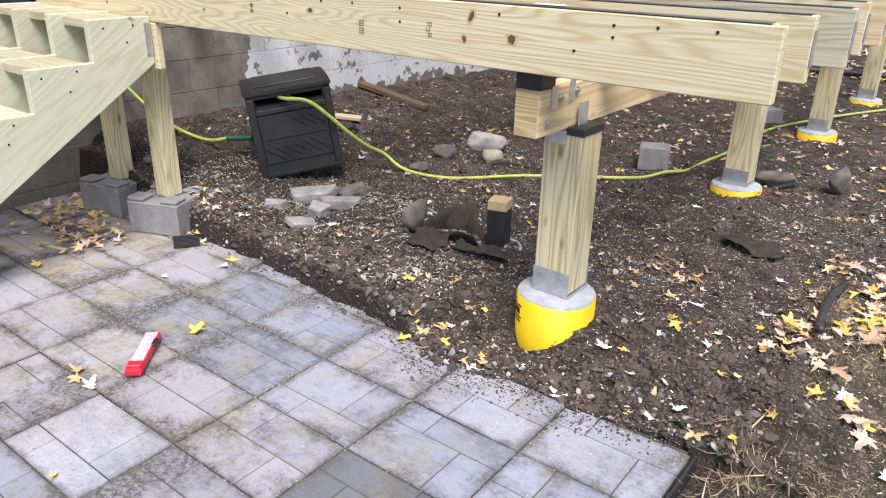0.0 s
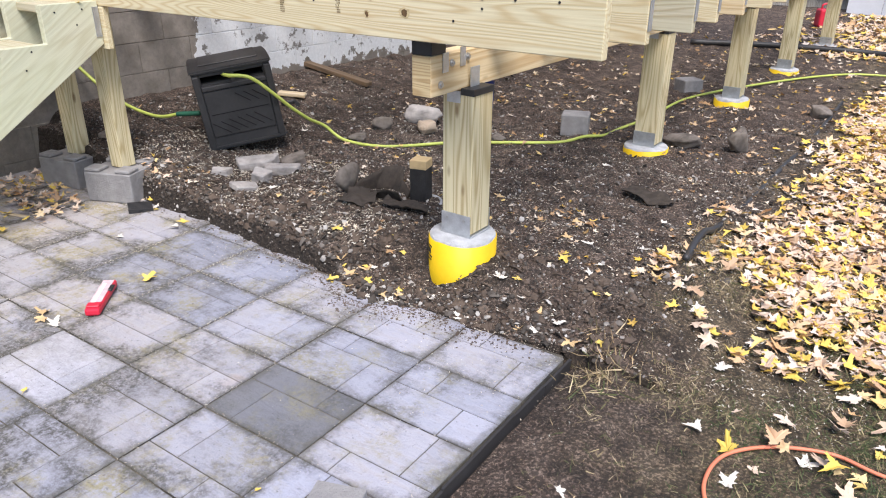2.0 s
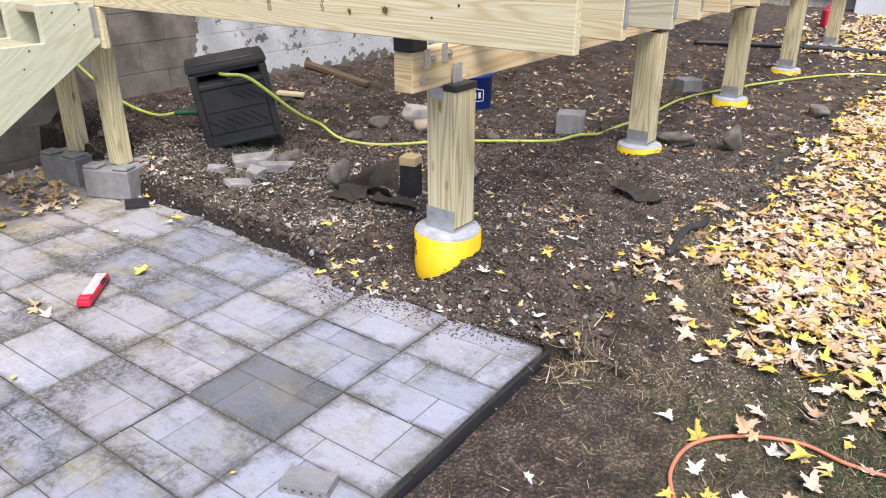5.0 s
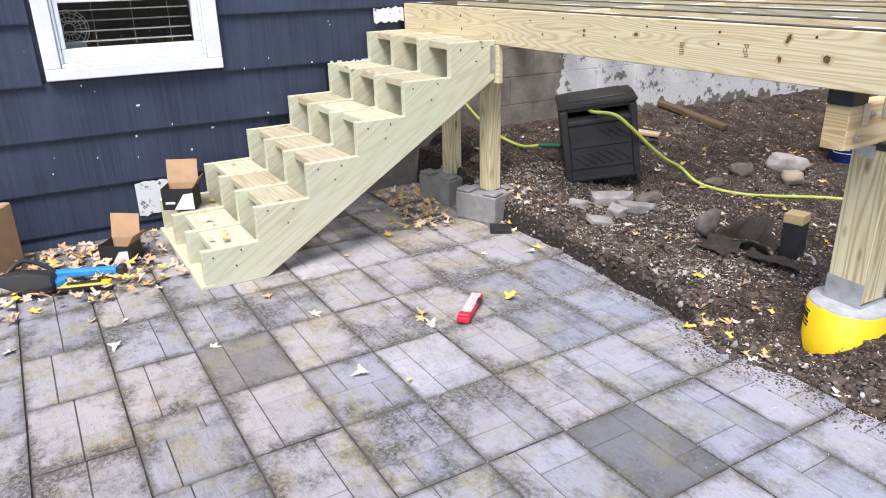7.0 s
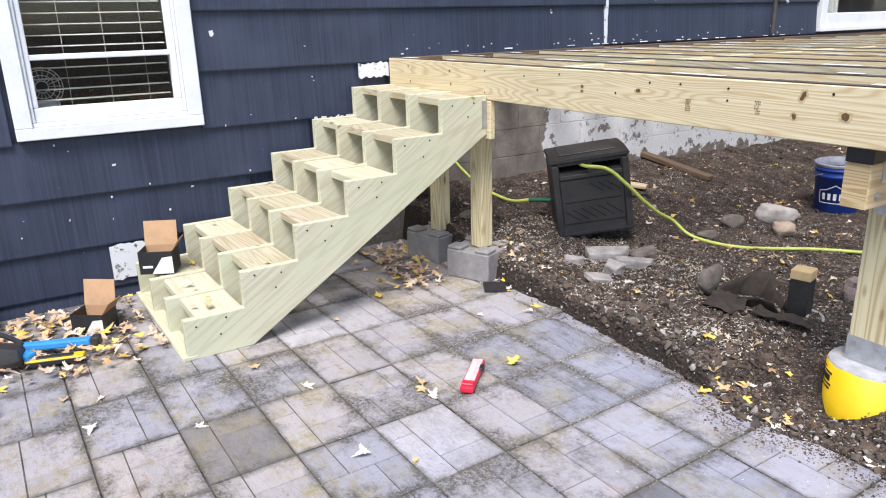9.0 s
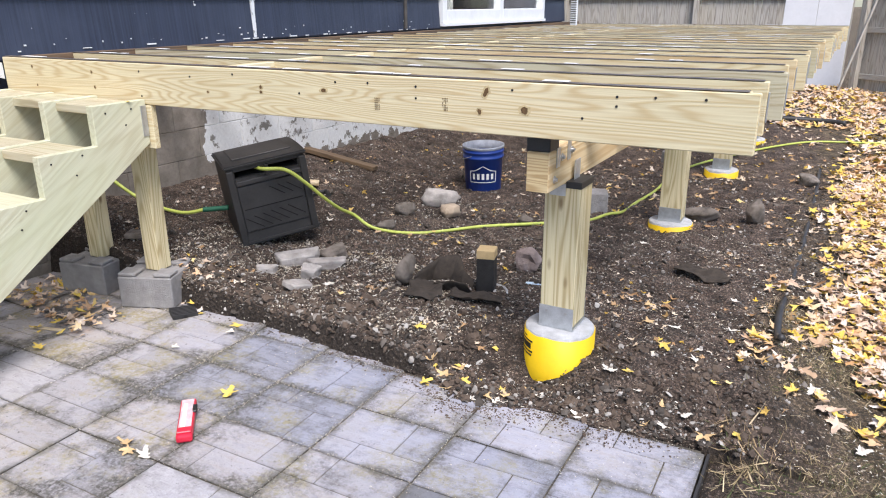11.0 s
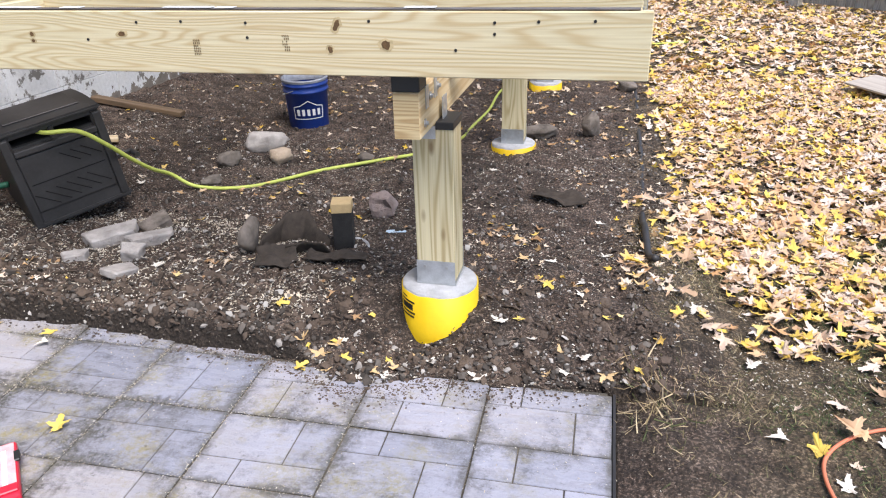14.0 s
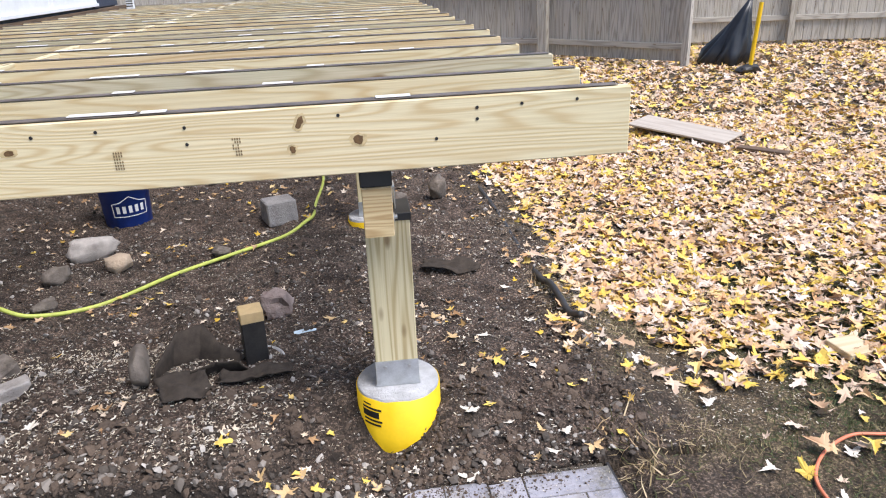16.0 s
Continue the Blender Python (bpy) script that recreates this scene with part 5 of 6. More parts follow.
# drain pipe lying under the far deck
tagged(part("drain_pipe", tube([on_soil(x, y, 0.05) for x, y in ((-1.9, 7.4), (-1.0, 7.75), (0.0, 7.9), (0.35, 7.8))], 0.034, 14), BLACK_PLASTIC, None, Matrix(), "black plastic drain pipe lying on the soil", True), category="pipe")


# ---- things on the paving ----
m = pose(-1.722, -0.732, 0.004, 0, 0, 133)
kn = thing("utility_knife_box", m, "red and white folding saw case on the paving", "tool")
part("case", block(0.26, 0.056, 0.03, 0.008, 0.016, 2), RED, kn)
part("clear_lid", block(0.215, 0.044, 0.003, 0.001), PINK, kn, m @ pose(0.01, 0, 0.033))
part("dark_grip", block(0.05, 0.018, 0.010, 0.003), BLACK_PRINT, kn, m @ pose(0.05, -0.026, 0.030))
part("blade", block(0.17, 0.014, 0.0024, 0), WHITE_PAPER, kn, m @ pose(0.0, 0.006, 0.0352))
part("red_end", block(0.035, 0.050, 0.008, 0.003), RED, kn, m @ pose(-0.098, 0, 0.034))

m = pose(-0.199, -1.013, 0.001, 0, 0, 20)
bk = thing("hollow_brick", m, "thin grey cored brick lying on the paving", "brick")
bm = bmesh.new()
add_block(bm, -0.07, 0.07, -0.039, 0.039, 0.019, 0.029)
add_block(bm, -0.07, 0.07, -0.039, 0.039, 0.0, 0.008)
for i in range(6):
    x = -0.07 + 0.0248 * i
    add_block(bm, x, x + 0.016, -0.039, 0.039, 0.0081, 0.0189)
part("brick_body", bm, CMU, bk)


def carton(x, y, z, rz, w, d, h, lid, label, front=BLACK_PRINT, tip=0):
    m = pose(x, y, z, tip, 0, rz)
    c = thing("carton", m, label, "box", "open cartons by the wall")
    t = 0.004
    for n, sx, sy, px, py, mat in (("side", t, d, -w / 2, 0, front), ("side", t, d, w / 2, 0, front), ("front", w, t, 0, -d / 2, front), ("back", w, t, 0, d / 2, CARD)):
        part(n, block(sx, sy, h, 0), mat, c, m @ pose(px, py, h / 2 + 0.002))
    part("bottom", block(w, d, t, 0), CARD_DARK, c, m @ pose(0, 0, 0.004))
    part("open_flap", block(w, t, lid, 0), CARD, c, m @ pose(0, d / 2, h + 0.002) @ pose(0, 0, 0, -12, 0, 0) @ pose(0, 0, lid / 2), "open brown cardboard flap")
    part("side_flap", block(t, d * 0.9, lid * 0.5, 0), CARD_DARK, c, m @ pose(w / 2, 0, h + 0.002) @ pose(0, 0, 0, 0, 35, 0) @ pose(0, 0, lid * 0.25))
    bm = bmesh.new()
    a = [bm.verts.new(p) for p in ((-w * 0.15, -d / 2 - 0.0035, 0.003), (w / 2, -d / 2 - 0.0035, 0.003), (w / 2, -d / 2 - 0.0035, h * 0.8), (w * 0.2, -d / 2 - 0.0035, h * 0.75))]
    bm.faces.new(a)
    part("pale_panel", bm, WHITE_PAPER, c, m, "pale printed panel")
    part("print_bar", block(w * 0.3, 0.002, 0.012, 0), WHITE_PAPER, c, m @ pose(-w * 0.25, -d / 2 - 0.004, h * 0.35), "white printed bar")
    return c


carton(-3.22, -1.95, 0.0, 52, 0.16, 0.13, 0.11, 0.13, "open black and brown carton on fallen leaves")
carton(-3.38, -1.58, 0.195, 62, 0.17, 0.13, 0.12, 0.13, "open black and brown carton on the stair", tip=0)
m = pose(-3.43, -2.66, 0.0, 0, 0, 62)
bx = thing("cardboard_box", m, "closed brown cardboard box against the house wall", "box")
part("box_body", block(0.42, 0.34, 0.34, 0.006, 0.172), CARD, bx)
part("tape", block(0.42, 0.06, 0.002, 0), WHITE_PAPER, bx, m @ pose(0, 0, 0.344))
for i in range(3):
    part("print_bar", block(0.10 - 0.02 * i, 0.002, 0.008, 0), BLACK_PRINT, bx, m @ pose(0.08, -0.1715, 0.28 - 0.018 * i))

m = pose(-3.02, -2.20, 0.02, 0, 0, 60)
dr = thing("power_tool", m, "black, blue and yellow power tools lying in leaves", "power tool")
part("tool_body", stone(0.26, 0.14, 0.11, 3, 0.3, 3), BLACK_PLASTIC, dr, m @ pose(-0.16, -0.10, 0))
part("tool_cord", tube([(-0.30, -0.15, 0.02), (-0.22, -0.02, 0.12), (-0.10, 0.02, 0.05), (-0.2, -0.1, 0.1)], 0.012), BLACK_PLASTIC, dr, m)
part("blue_handle", block(0.30, 0.045, 0.035, 0.008, 0.03, 2), BLUE_TOOL, dr, m @ pose(0.04, 0.05, 0, 0, 0, 8))
part("blue_grip", block(0.10, 0.06, 0.04, 0.01, 0.03, 2), BLUE_TOOL, dr, m @ pose(-0.05, -0.07, 0, 0, 0, -20))
part("black_knob", block(0.04, 0.05, 0.05, 0.01, 0.03, 2), BLACK_PLASTIC, dr, m @ pose(0.21, 0.075, 0))
m = pose(-2.92, -2.16, 0.012, 0, 0, 72)
lv = thing("spirit_level", m, "short yellow and black level lying in leaves", "level")
part("level_body", block(0.24, 0.055, 0.028, 0.004, 0.016), YELLOW_TOOL, lv)
part("level_slot", block(0.15, 0.03, 0.004, 0.001), BLACK_PRINT, lv, m @ pose(0, 0, 0.032))
part("level_edge", block(0.24, 0.004, 0.020, 0.001), BLACK_PRINT, lv, m @ pose(0, -0.03, 0.014))
ob = lumber("thin_slat", (0.17, 0.022, 0.008), BOARD, pose(-2.94, -0.46, 0.006, 0, 0, 15), None, "thin pale wood slat under the stairs")
tagged(ob, category="slat")
bm = bmesh.new()
for i in range(7):
    add_block(bm, -0.06, 0.06, -0.048 + 0.014 * i, -0.041 + 0.014 * i, 0.0, 0.022)
add_block(bm, -0.006, 0.006, -0.048, 0.043, 0.002, 0.016)
tagged(part("drain_grate", bm, BLACK_PLASTIC, None, pose(-2.50, -0.03, 0.004, 6, 4, 60), "small black slotted plastic grate"), category="grate")


# ---- far end: fences, shed, tarpaulin ----
PLANK = {}


def fence_run(name, a, b, base, height, label, post_every=2.4, rails=(0.30, 0.95, 1.6)):
    a, b = Vector((*a, 0)), Vector((*b, 0))
    ln = (b - a).length
    rot = math.degrees(math.atan2(b.y - a.y, b.x - a.x))
    m = Matrix.Translation((a.x, a.y, base)) @ pose(0, 0, 0, 0, 0, rot)
    f = thing(name, m, label, "fence", kind="structure")
    n = int(ln / 0.142)
    for i in range(n):
        h = height + random.choice((0, 0, 0.005, -0.006))
        key = round(h, 3)
        if key not in PLANK:
            PLANK[key] = to_mesh("fence_board", block(h - 0.06, 0.136, 0.018, 0.002), FENCE)
        part("fence_board", PLANK[key], None, f, m @ pose(0.071 + 0.142 * i, random.uniform(-0.003, 0.003), 0.06 + (h - 0.06) / 2) @ pose(0, 0, 0, 90, 0, 0) @ UP_SIDE)
    for z in rails:
        lumber("fence_rail", (ln, 0.045, 0.09), FENCE, m @ pose(ln / 2, -0.035, z), f)
    k = max(1, round(ln / post_every))
    for i in range(k + 1):
        lumber("fence_post", (height + 0.12, 0.10, 0.10), FENCE, m @ pose(ln * i / k, -0.11, height / 2) @ UP, f)
    return f


UP_SIDE = Matrix.Rotation(radians(90), 4, "Z")
fence_run("fence_back", (-8.0, 13.6), (0.2, 13.6), -0.03, 1.9, "weathered grey wooden board fence behind the deck", rails=(0.3, 1.6))
fence_run("fence_side", (0.50, 12.4), (2.74, 10.45), -0.03, 1.9, "weathered grey wooden board fence beyond the lawn", rails=(0.28, 1.05, 1.7))
fence_run("fence_gate", (2.80, 10.40), (4.42, 8.55), -0.03, 1.9, "weathered grey wooden fence panel at the lawn's end", rails=(0.28, 1.15, 1.75), post_every=2.2)
fence_run("fence_far", (4.6, 11.2), (12.5, 9.0), -0.03, 1.9, "weathered grey wooden board fence at the far side of the lawn", rails=(0.45, 1.15, 1.75))
for x in (-0.60, -0.05):
    bm = block(0.545, 0.05, 1.9, 0.006, 0.95)
    tagged(part("shed_panel", bm, SHED, None, pose(x, 12.95, -0.05, 0, 0, 0), "flat white shed panel standing behind the deck"), category="panel", group="white shed panels")
m = HOUSE @ pose(0.20, 8.05, 1.15)
la = thing("downspout_panel", m, "white perforated plastic post at the house corner", "post")
part("panel_body", block(0.09, 0.05, 1.6, 0.004, 0.8), WHITE_PAINT, la)
me = to_mesh("slot", block(0.04, 0.004, 0.012, 0), DARK_TAPE)
for i in range(24):
    for k in (-1, 1):
        part("slot", me, None, la, m @ pose(0.02 * k, -0.0265, 0.05 + 0.03 * i))
m = pose(-0.86, 10.6, ground_z(-0.86, 10.6) - 0.005, 0, 0, 30)
can = thing("fuel_can", m, "red plastic fuel can standing beyond the deck", "fuel can")
part("can_body", block(0.26, 0.20, 0.26, 0.03, 0.13, 3), RED, can)
part("can_handle", tube([(-0.08, 0, 0.25), (-0.07, 0, 0.32), (0.05, 0, 0.33), (0.07, 0, 0.25)], 0.015), RED, can, m)
part("spout", lathe([(0.022, 0.25), (0.02, 0.31), (0.012, 0.36)], 12), BLACK_PLASTIC, can, m @ pose(0.1, 0, 0))
ln = lumber("leaning_pole", (1.9, 0.05, 0.03), FENCE, pose(0.40, 11.9, 0.85) @ pose(0, 0, 0, 0, 0, 20) @ pose(0, 0, 0, 0, -76, 0), None, "grey pole leaning against the fence")
tagged(ln, category="pole")


def tarp(x, y):
    bm = bmesh.new()
    bmesh.ops.create_cone(bm, cap_ends=True, segments=26, radius1=0.55, radius2=0.04, depth=0.95)
    bmesh.ops.subdivide_edges(bm, edges=bm.edges[:], cuts=3, use_grid_fill=True)
    for v in bm.verts:
        k = (v.co.z + 0.475) / 0.95
        n = noise.fractal(v.co * 3.5, 1.0, 2.0, 3)
        v.co.x *= 0.75 + 0.35 * n
        v.co.y *= 0.55 + 0.3 * n
        v.co.x += 0.30 * k
        v.co.z += 0.475
    return tagged(part("black_tarpaulin", bm, TARP, None, pose(x, y, ground_z(x, y) - 0.02, 0, 0, -25), "folded black tarpaulin heaped on fallen leaves", True), category="tarpaulin")


tarp(4.98, 8.55)
m = pose(4.80, 7.50, ground_z(4.80, 7.50), 0, 0, 0)
sh = thing("yard_tool", m, "yellow-handled yard tool with a black head", "tool")
part("handle", lathe([(0.03, 0.06), (0.028, 0.95)], 10), YELLOW_TOOL, sh, m @ pose(0, 0, 0, 2, 3, 0))
part("head", stone(0.36, 0.26, 0.16, 6, 0.25, 3), BLACK_PLASTIC, sh, m)


# ---- scattered leaves, stones, chips, grass ----
def leaf_shape(seed, far=False):
    rng = random.Random(seed)
    pts = []
    lobes = ((-36, 0.72), (18, 1.0), (90, 1.12), (162, 1.0), (216, 0.72))
    ring = [(-90, 0.34)]
    for i, (c, ln) in enumerate(lobes):
        k = 1.0 if c == 90 else 0.85
        ln *= rng.choice((1.0, 1.0, 1.0, 0.8, 0.6))
        if far:
            ring += [(c - 20 * k, 0.62 * ln), (c - 5 * k, 0.90 * ln), (c, ln), (c + 20 * k, 0.62 * ln)]
        else:
            ring += [(c - 23 * k, 0.60 * ln), (c - 12 * k, 0.66 * ln), (c - 12 * k, 0.82 * ln), (c - 4 * k, 0.85 * ln), (c, ln), (c + 4 * k, 0.85 * ln), (c + 12 * k, 0.82 * ln), (c + 12 * k, 0.66 * ln), (c + 23 * k, 0.60 * ln)]
        if i < 4:
            ring.append(((c + lobes[i + 1][0]) / 2, 0.42))
    squeeze = rng.uniform(0.42, 1.0)
    for a, r in ring:
        a = radians(a + rng.uniform(-3, 3))
        r *= rng.uniform(0.82, 1.14)
        pts.append((r * math.cos(a) * squeeze, r * math.sin(a)))
    curl, fold, tw = rng.uniform(-0.4, 0.8), rng.uniform(0.0, 0.8), rng.uniform(-0.7, 0.7)
    verts = [(0, 0, 0)] + [(x, y, curl * (x * x + y * y) * 0.5 + fold * abs(x) * 0.6 + tw * x * y + 0.10 * math.sin(7 * x + seed) * y) for x, y in pts]
    low = min(v[2] for v in verts)
    verts = [(x, y, z - low) for x, y, z in verts]
    n = len(pts)
    return np.array(verts), [(0, 1 + i, 1 + (i + 1) % n) for i in range(n)]


SHAPES = [leaf_shape(i) for i in range(12)] + [leaf_shape(i, True) for i in range(12, 24)]


def scatter(name, shapes, spots, material, label, category):
    """One mesh of many small pieces; spots: (x, y, z, size, turn, tilt, tilt, shape)."""
    vs, fs, base = [], [], 0
    for x, y, z, size, turn, ta, tb, k in spots:
        v, f = shapes[k % len(shapes)]
        r = np.array(Euler((ta, tb, turn)).to_matrix())
        w = (v * size) @ r.T
        w[:, 2] -= 0.35 * min(0.0, w[:, 2].min()) if w[:, 2].min() < 0 else 0
        vs.append(w + np.array((x, y, z)))
        fs += [tuple(base + i for i in one) for one in f]
        base += len(v)
    me = bpy.data.meshes.new(name)
    me.from_pydata(np.concatenate(vs).tolist(), [], fs)
    me.materials.append(material)
    return tagged(at(new(name, me), Matrix()), label, category, kind="stuff")


def surface(x, y):
    if x < -0.02 and y < bank_foot(x):
        return 0.0
    return ground_z(x, y, y < 5 and x < 2.5)


rng = random.Random(11)


def carpet(n, x0, x1, y0, y1, chance, smin=0.030, smax=0.060, lift=0.022):
    out = []
    for _ in range(n):
        x, y = rng.uniform(x0, x1), rng.uniform(y0, y1)
        if rng.random() < chance(x, y):
            out.append((x, y, surface(x, y) + 0.003 + lift * rng.random(), rng.uniform(smin, smax), rng.uniform(0, 6.28), rng.gauss(0, 0.27), rng.gauss(0, 0.27), rng.randrange(12) + (12 if y > 3.0 or x > 2.6 or y < -2.5 else 0)))
    return out


def lawn_chance(x, y):
    edge = 0.10 + DRIFT * y + 0.12 * noise.noise(Vector((x * 2, y * 2, 0)))
    near = max(0.0, 1.0 - y) * 0.75
    k = smooth01((x - edge - near) / (0.30 + 0.35 * max(0.0, min(1.0, 1.2 - y))))
    patch = 0.72 + 0.5 * noise.noise(Vector((x * 0.9, y * 0.9, 4)))
    return k * min(1.0, max(0.25, patch))


spots = carpet(40000, 0.0, 4.5, -0.5, 5.0, lambda x, y: lawn_chance(x, y) * (1 - 0.8 * smooth01((x - 2.6) / 1.6)) * smooth01((y + 0.02 + 0.5 * noise.noise(Vector((x * 1.3, y, 30)))) / 0.6))
spots += carpet(27000, 0.3, 9.5, 4.5, 12.5, lambda x, y: 0.9 * lawn_chance(x, y), 0.05, 0.085)
spots += carpet(9000, 2.8, 11.0, 0.0, 5.0, lambda x, y: 0.85, 0.045, 0.075)
spots += carpet(4500, 3.0, 11.0, -7.0, 0.2, lambda x, y: 0.2 + 0.6 * smooth01((y + 4.5) / 4), 0.045, 0.075)
spots += carpet(1300, 0.3, 3.2, -6.0, 0.5, lambda x, y: (0.10 + 0.5 * smooth01((x - 1.2) / 0.6)) * (0.45 + 0.55 * smooth01((y + 2.5) / 2)))
spots += carpet(75, 0.55, 1.45, -0.75, 0.20, lambda x, y: max(0.0, 0.45 + 1.1 * noise.noise(Vector((x * 3.5, y * 3.5, 33)))), 0.035, 0.065)
spots += carpet(900, 0.02, 0.75, 0.30, 1.6, lambda x, y: max(0.0, 0.10 + 1.1 * noise.noise(Vector((x * 4.5, y * 4.5, 21))) - 0.6 * max(0.0, 0.5 - y)))
spots += carpet(2600, -1.4, 0.7, 7.5, 12.6, lambda x, y: 0.15 + 0.8 * smooth01((x + 1.0) / 1.0), 0.05, 0.085)
scatter("leaf_carpet", SHAPES, spots, LEAF, "cream and yellow fallen maple leaves covering the lawn", "leaves")
spots = carpet(7500, -3.4, 0.25, 0.15, 5.5, lambda x, y: max(0.0, 0.12 + 0.9 * noise.noise(Vector((x * 2.6, y * 2.6, 9)))) + 0.35 * smooth01((x + 0.25 - 0.05 * y) / 0.5), 0.010, 0.034, 0.005)
spots += carpet(1900, -2.5, 0.3, 3.0, 9.0, lambda x, y: 0.4, 0.02, 0.05, 0.008)
scatter("soil_leaves", SHAPES, spots, LEAF_SCRAP, "small dry leaves and leaf scraps on the soil", "leaves")
spots = carpet(620, -3.55, -2.72, -2.95, -1.72, lambda x, y: 0.75 * smooth01((-2.55 - x - 0.25 * noise.noise(Vector((x * 4, y * 4, 0)))) / 0.5), 0.03, 0.055, 0.035)
spots += carpet(420, -3.5, -2.7, -0.75, 0.0, lambda x, y: 1.0 if abs(y + 0.24 + 0.25 * (x + 3.1)) < 0.15 else 0.04, 0.022, 0.05, 0.03)
spots += carpet(40, -2.75, -2.45, 0.02, 0.25, lambda x, y: 0.6, 0.02, 0.04, 0.02)
scatter("leaf_litter", SHAPES, spots, LEAF, "yellow and tan leaf litter round the stair foot", "leaves")


def ico():
    bm = bmesh.new()
    bmesh.ops.create_icosphere(bm, subdivisions=1, radius=1)
    bm.verts.ensure_lookup_table()
    v = np.array([tuple(p.co) for p in bm.verts])
    f = [tuple(q.index for q in face.verts) for face in bm.faces]
    bm.free()
    out = []
    r = np.random.RandomState(5)
    for _ in range(8):
        w = v * r.uniform(0.5, 1.2, (len(v), 1)) * r.uniform(0.6, 1.2, (1, 3)) * np.array((1, 1, 0.55))
        out.append((w, f))
    return out


ICO = ico()
spots = []
for _ in range(46000):
    x, y = rng.uniform(-3.5, 0.3), rng.uniform(0.02, 4.2)
    near = smooth01((1.6 - y) / 1.4)
    if rng.random() < 0.45 + 0.55 * near * (0.6 + 0.6 * noise.noise(Vector((x * 1.6, y * 1.6, 8)))):
        s = min(0.017, 0.0025 + rng.expovariate(330))
        spots.append((x, y, ground_z(x, y) + 0.15 * s, s, rng.uniform(0, 6.28), rng.uniform(-1, 1), rng.uniform(-1, 1), rng.randrange(8)))
for _ in range(60):
    x, y = rng.uniform(-0.9, 0.2), rng.uniform(0.0, 0.14)
    spots.append((x, y, ground_z(x, y) + 0.004, rng.uniform(0.005, 0.016), rng.uniform(0, 6), 0, 0, rng.randrange(8)))
for _ in range(1500):
    x = rng.uniform(-3.0, 0.1)
    y = bank_foot(x) + 0.01 + abs(rng.gauss(0, 0.10))
    spots.append((x, y, ground_z(x, y) + 0.003, min(0.022, 0.003 + rng.expovariate(220)), rng.uniform(0, 6), rng.uniform(-1, 1), rng.uniform(-1, 1), rng.randrange(8)))
scatter("soil_stones", ICO, spots, PEBBLE, "small stones and crumbs lying over the soil", "gravel")
spots = []
for _ in range(2200):
    x = rng.uniform(-3.0, -0.05) if rng.random() < 0.3 else rng.gauss(-0.75, 0.35)
    if x > -0.03:
        continue
    y = bank_foot(x) - abs(rng.gauss(0, 0.055 if x > -1.2 else 0.04))
    spots.append((x, y, 0.002, 0.001 + min(0.006, rng.expovariate(600)), rng.uniform(0, 6), 0, 0, rng.randrange(8)))
for _ in range(5200):
    x = rng.uniform(-2.9, 0.15)
    y = bank_foot(x) + 0.02 + abs(rng.gauss(0.10, 0.22))
    if rng.random() < 0.5 + 0.9 * noise.noise(Vector((x * 3.1, y * 3.1, 17))):
        spots.append((x, y, ground_z(x, y) - 0.002, 0.004 + min(0.022, rng.expovariate(150)), rng.uniform(0, 6), rng.uniform(-1, 1), rng.uniform(-1, 1), rng.randrange(8)))
scatter("spilt_soil", ICO, spots, CLOD, "dark soil clods on the bank and spilt over the paving", "soil")
chip = [(np.array(((-1, -0.3, 0), (1, -0.35, 0), (1.05, 0.3, 0.05), (-0.9, 0.35, 0.1), (-1, -0.3, 0.22), (1, -0.35, 0.25), (1.05, 0.3, 0.3), (-0.9, 0.35, 0.3))), [(3, 2, 1, 0), (4, 5, 6, 7), (0, 1, 5, 4), (1, 2, 6, 5), (2, 3, 7, 6), (3, 0, 4, 7)])]
spots = []
for _ in range(62000):
    x, y = rng.uniform(-3.2, 0.9), rng.uniform(-1.0, 2.4)
    d = noise.noise(Vector((x * 1.7, y * 1.7, 2)))
    k = 0.45 + 0.6 * d
    if y < 0:
        k = 1.3 * math.exp(y * 4.0) * (0.55 + 0.9 * d) if x < -0.02 else 0.12 + 0.3 * d
    if rng.random() < k:
        spots.append((x, y, surface(x, y) + 0.002, (1.0 if y > bank_foot(x) else 0.55) * (0.0010 + min(0.005, rng.expovariate(620))), rng.uniform(0, 6.28), rng.gauss(0, 0.3), rng.gauss(0, 0.3), 0))
for _ in range(20000):
    x, y = rng.uniform(-2.9, -1.1), rng.uniform(0.1, 0.95)
    if y > bank_foot(x) + 0.02 and rng.random() < 0.55 + 0.8 * noise.noise(Vector((x * 3, y * 3, 12))):
        spots.append((x, y, ground_z(x, y) + 0.002, 0.0012 + min(0.006, rng.expovariate(480)), rng.uniform(0, 6.28), rng.gauss(0, 0.4), rng.gauss(0, 0.4), 0))
for _ in range(14000):
    x, y = rng.uniform(-3.0, -0.03), -abs(rng.gauss(0, 0.55))
    if rng.random() < 0.5:
        x = -0.018 - 0.405 * round((-0.018 - x) / 0.405) + rng.gauss(0, 0.006)
    else:
        y = -0.032 - 0.3025 * round((-0.032 - y) / 0.3025) + rng.gauss(0, 0.006)
    if x < -0.03 and y < bank_foot(x) and rng.random() < 0.08 + 0.60 * smooth01((-0.8 - x - 0.6 * y) / 0.8):
        spots.append((x, y, 0.0, 0.0007 + min(0.0022, rng.expovariate(1400)), rng.uniform(0, 6.28), rng.gauss(0, 0.3), rng.gauss(0, 0.3), 0))
scatter("wood_chips", chip, spots, CHIPS, "pale sawdust and wood chips strewn on soil and paving", "wood chips")
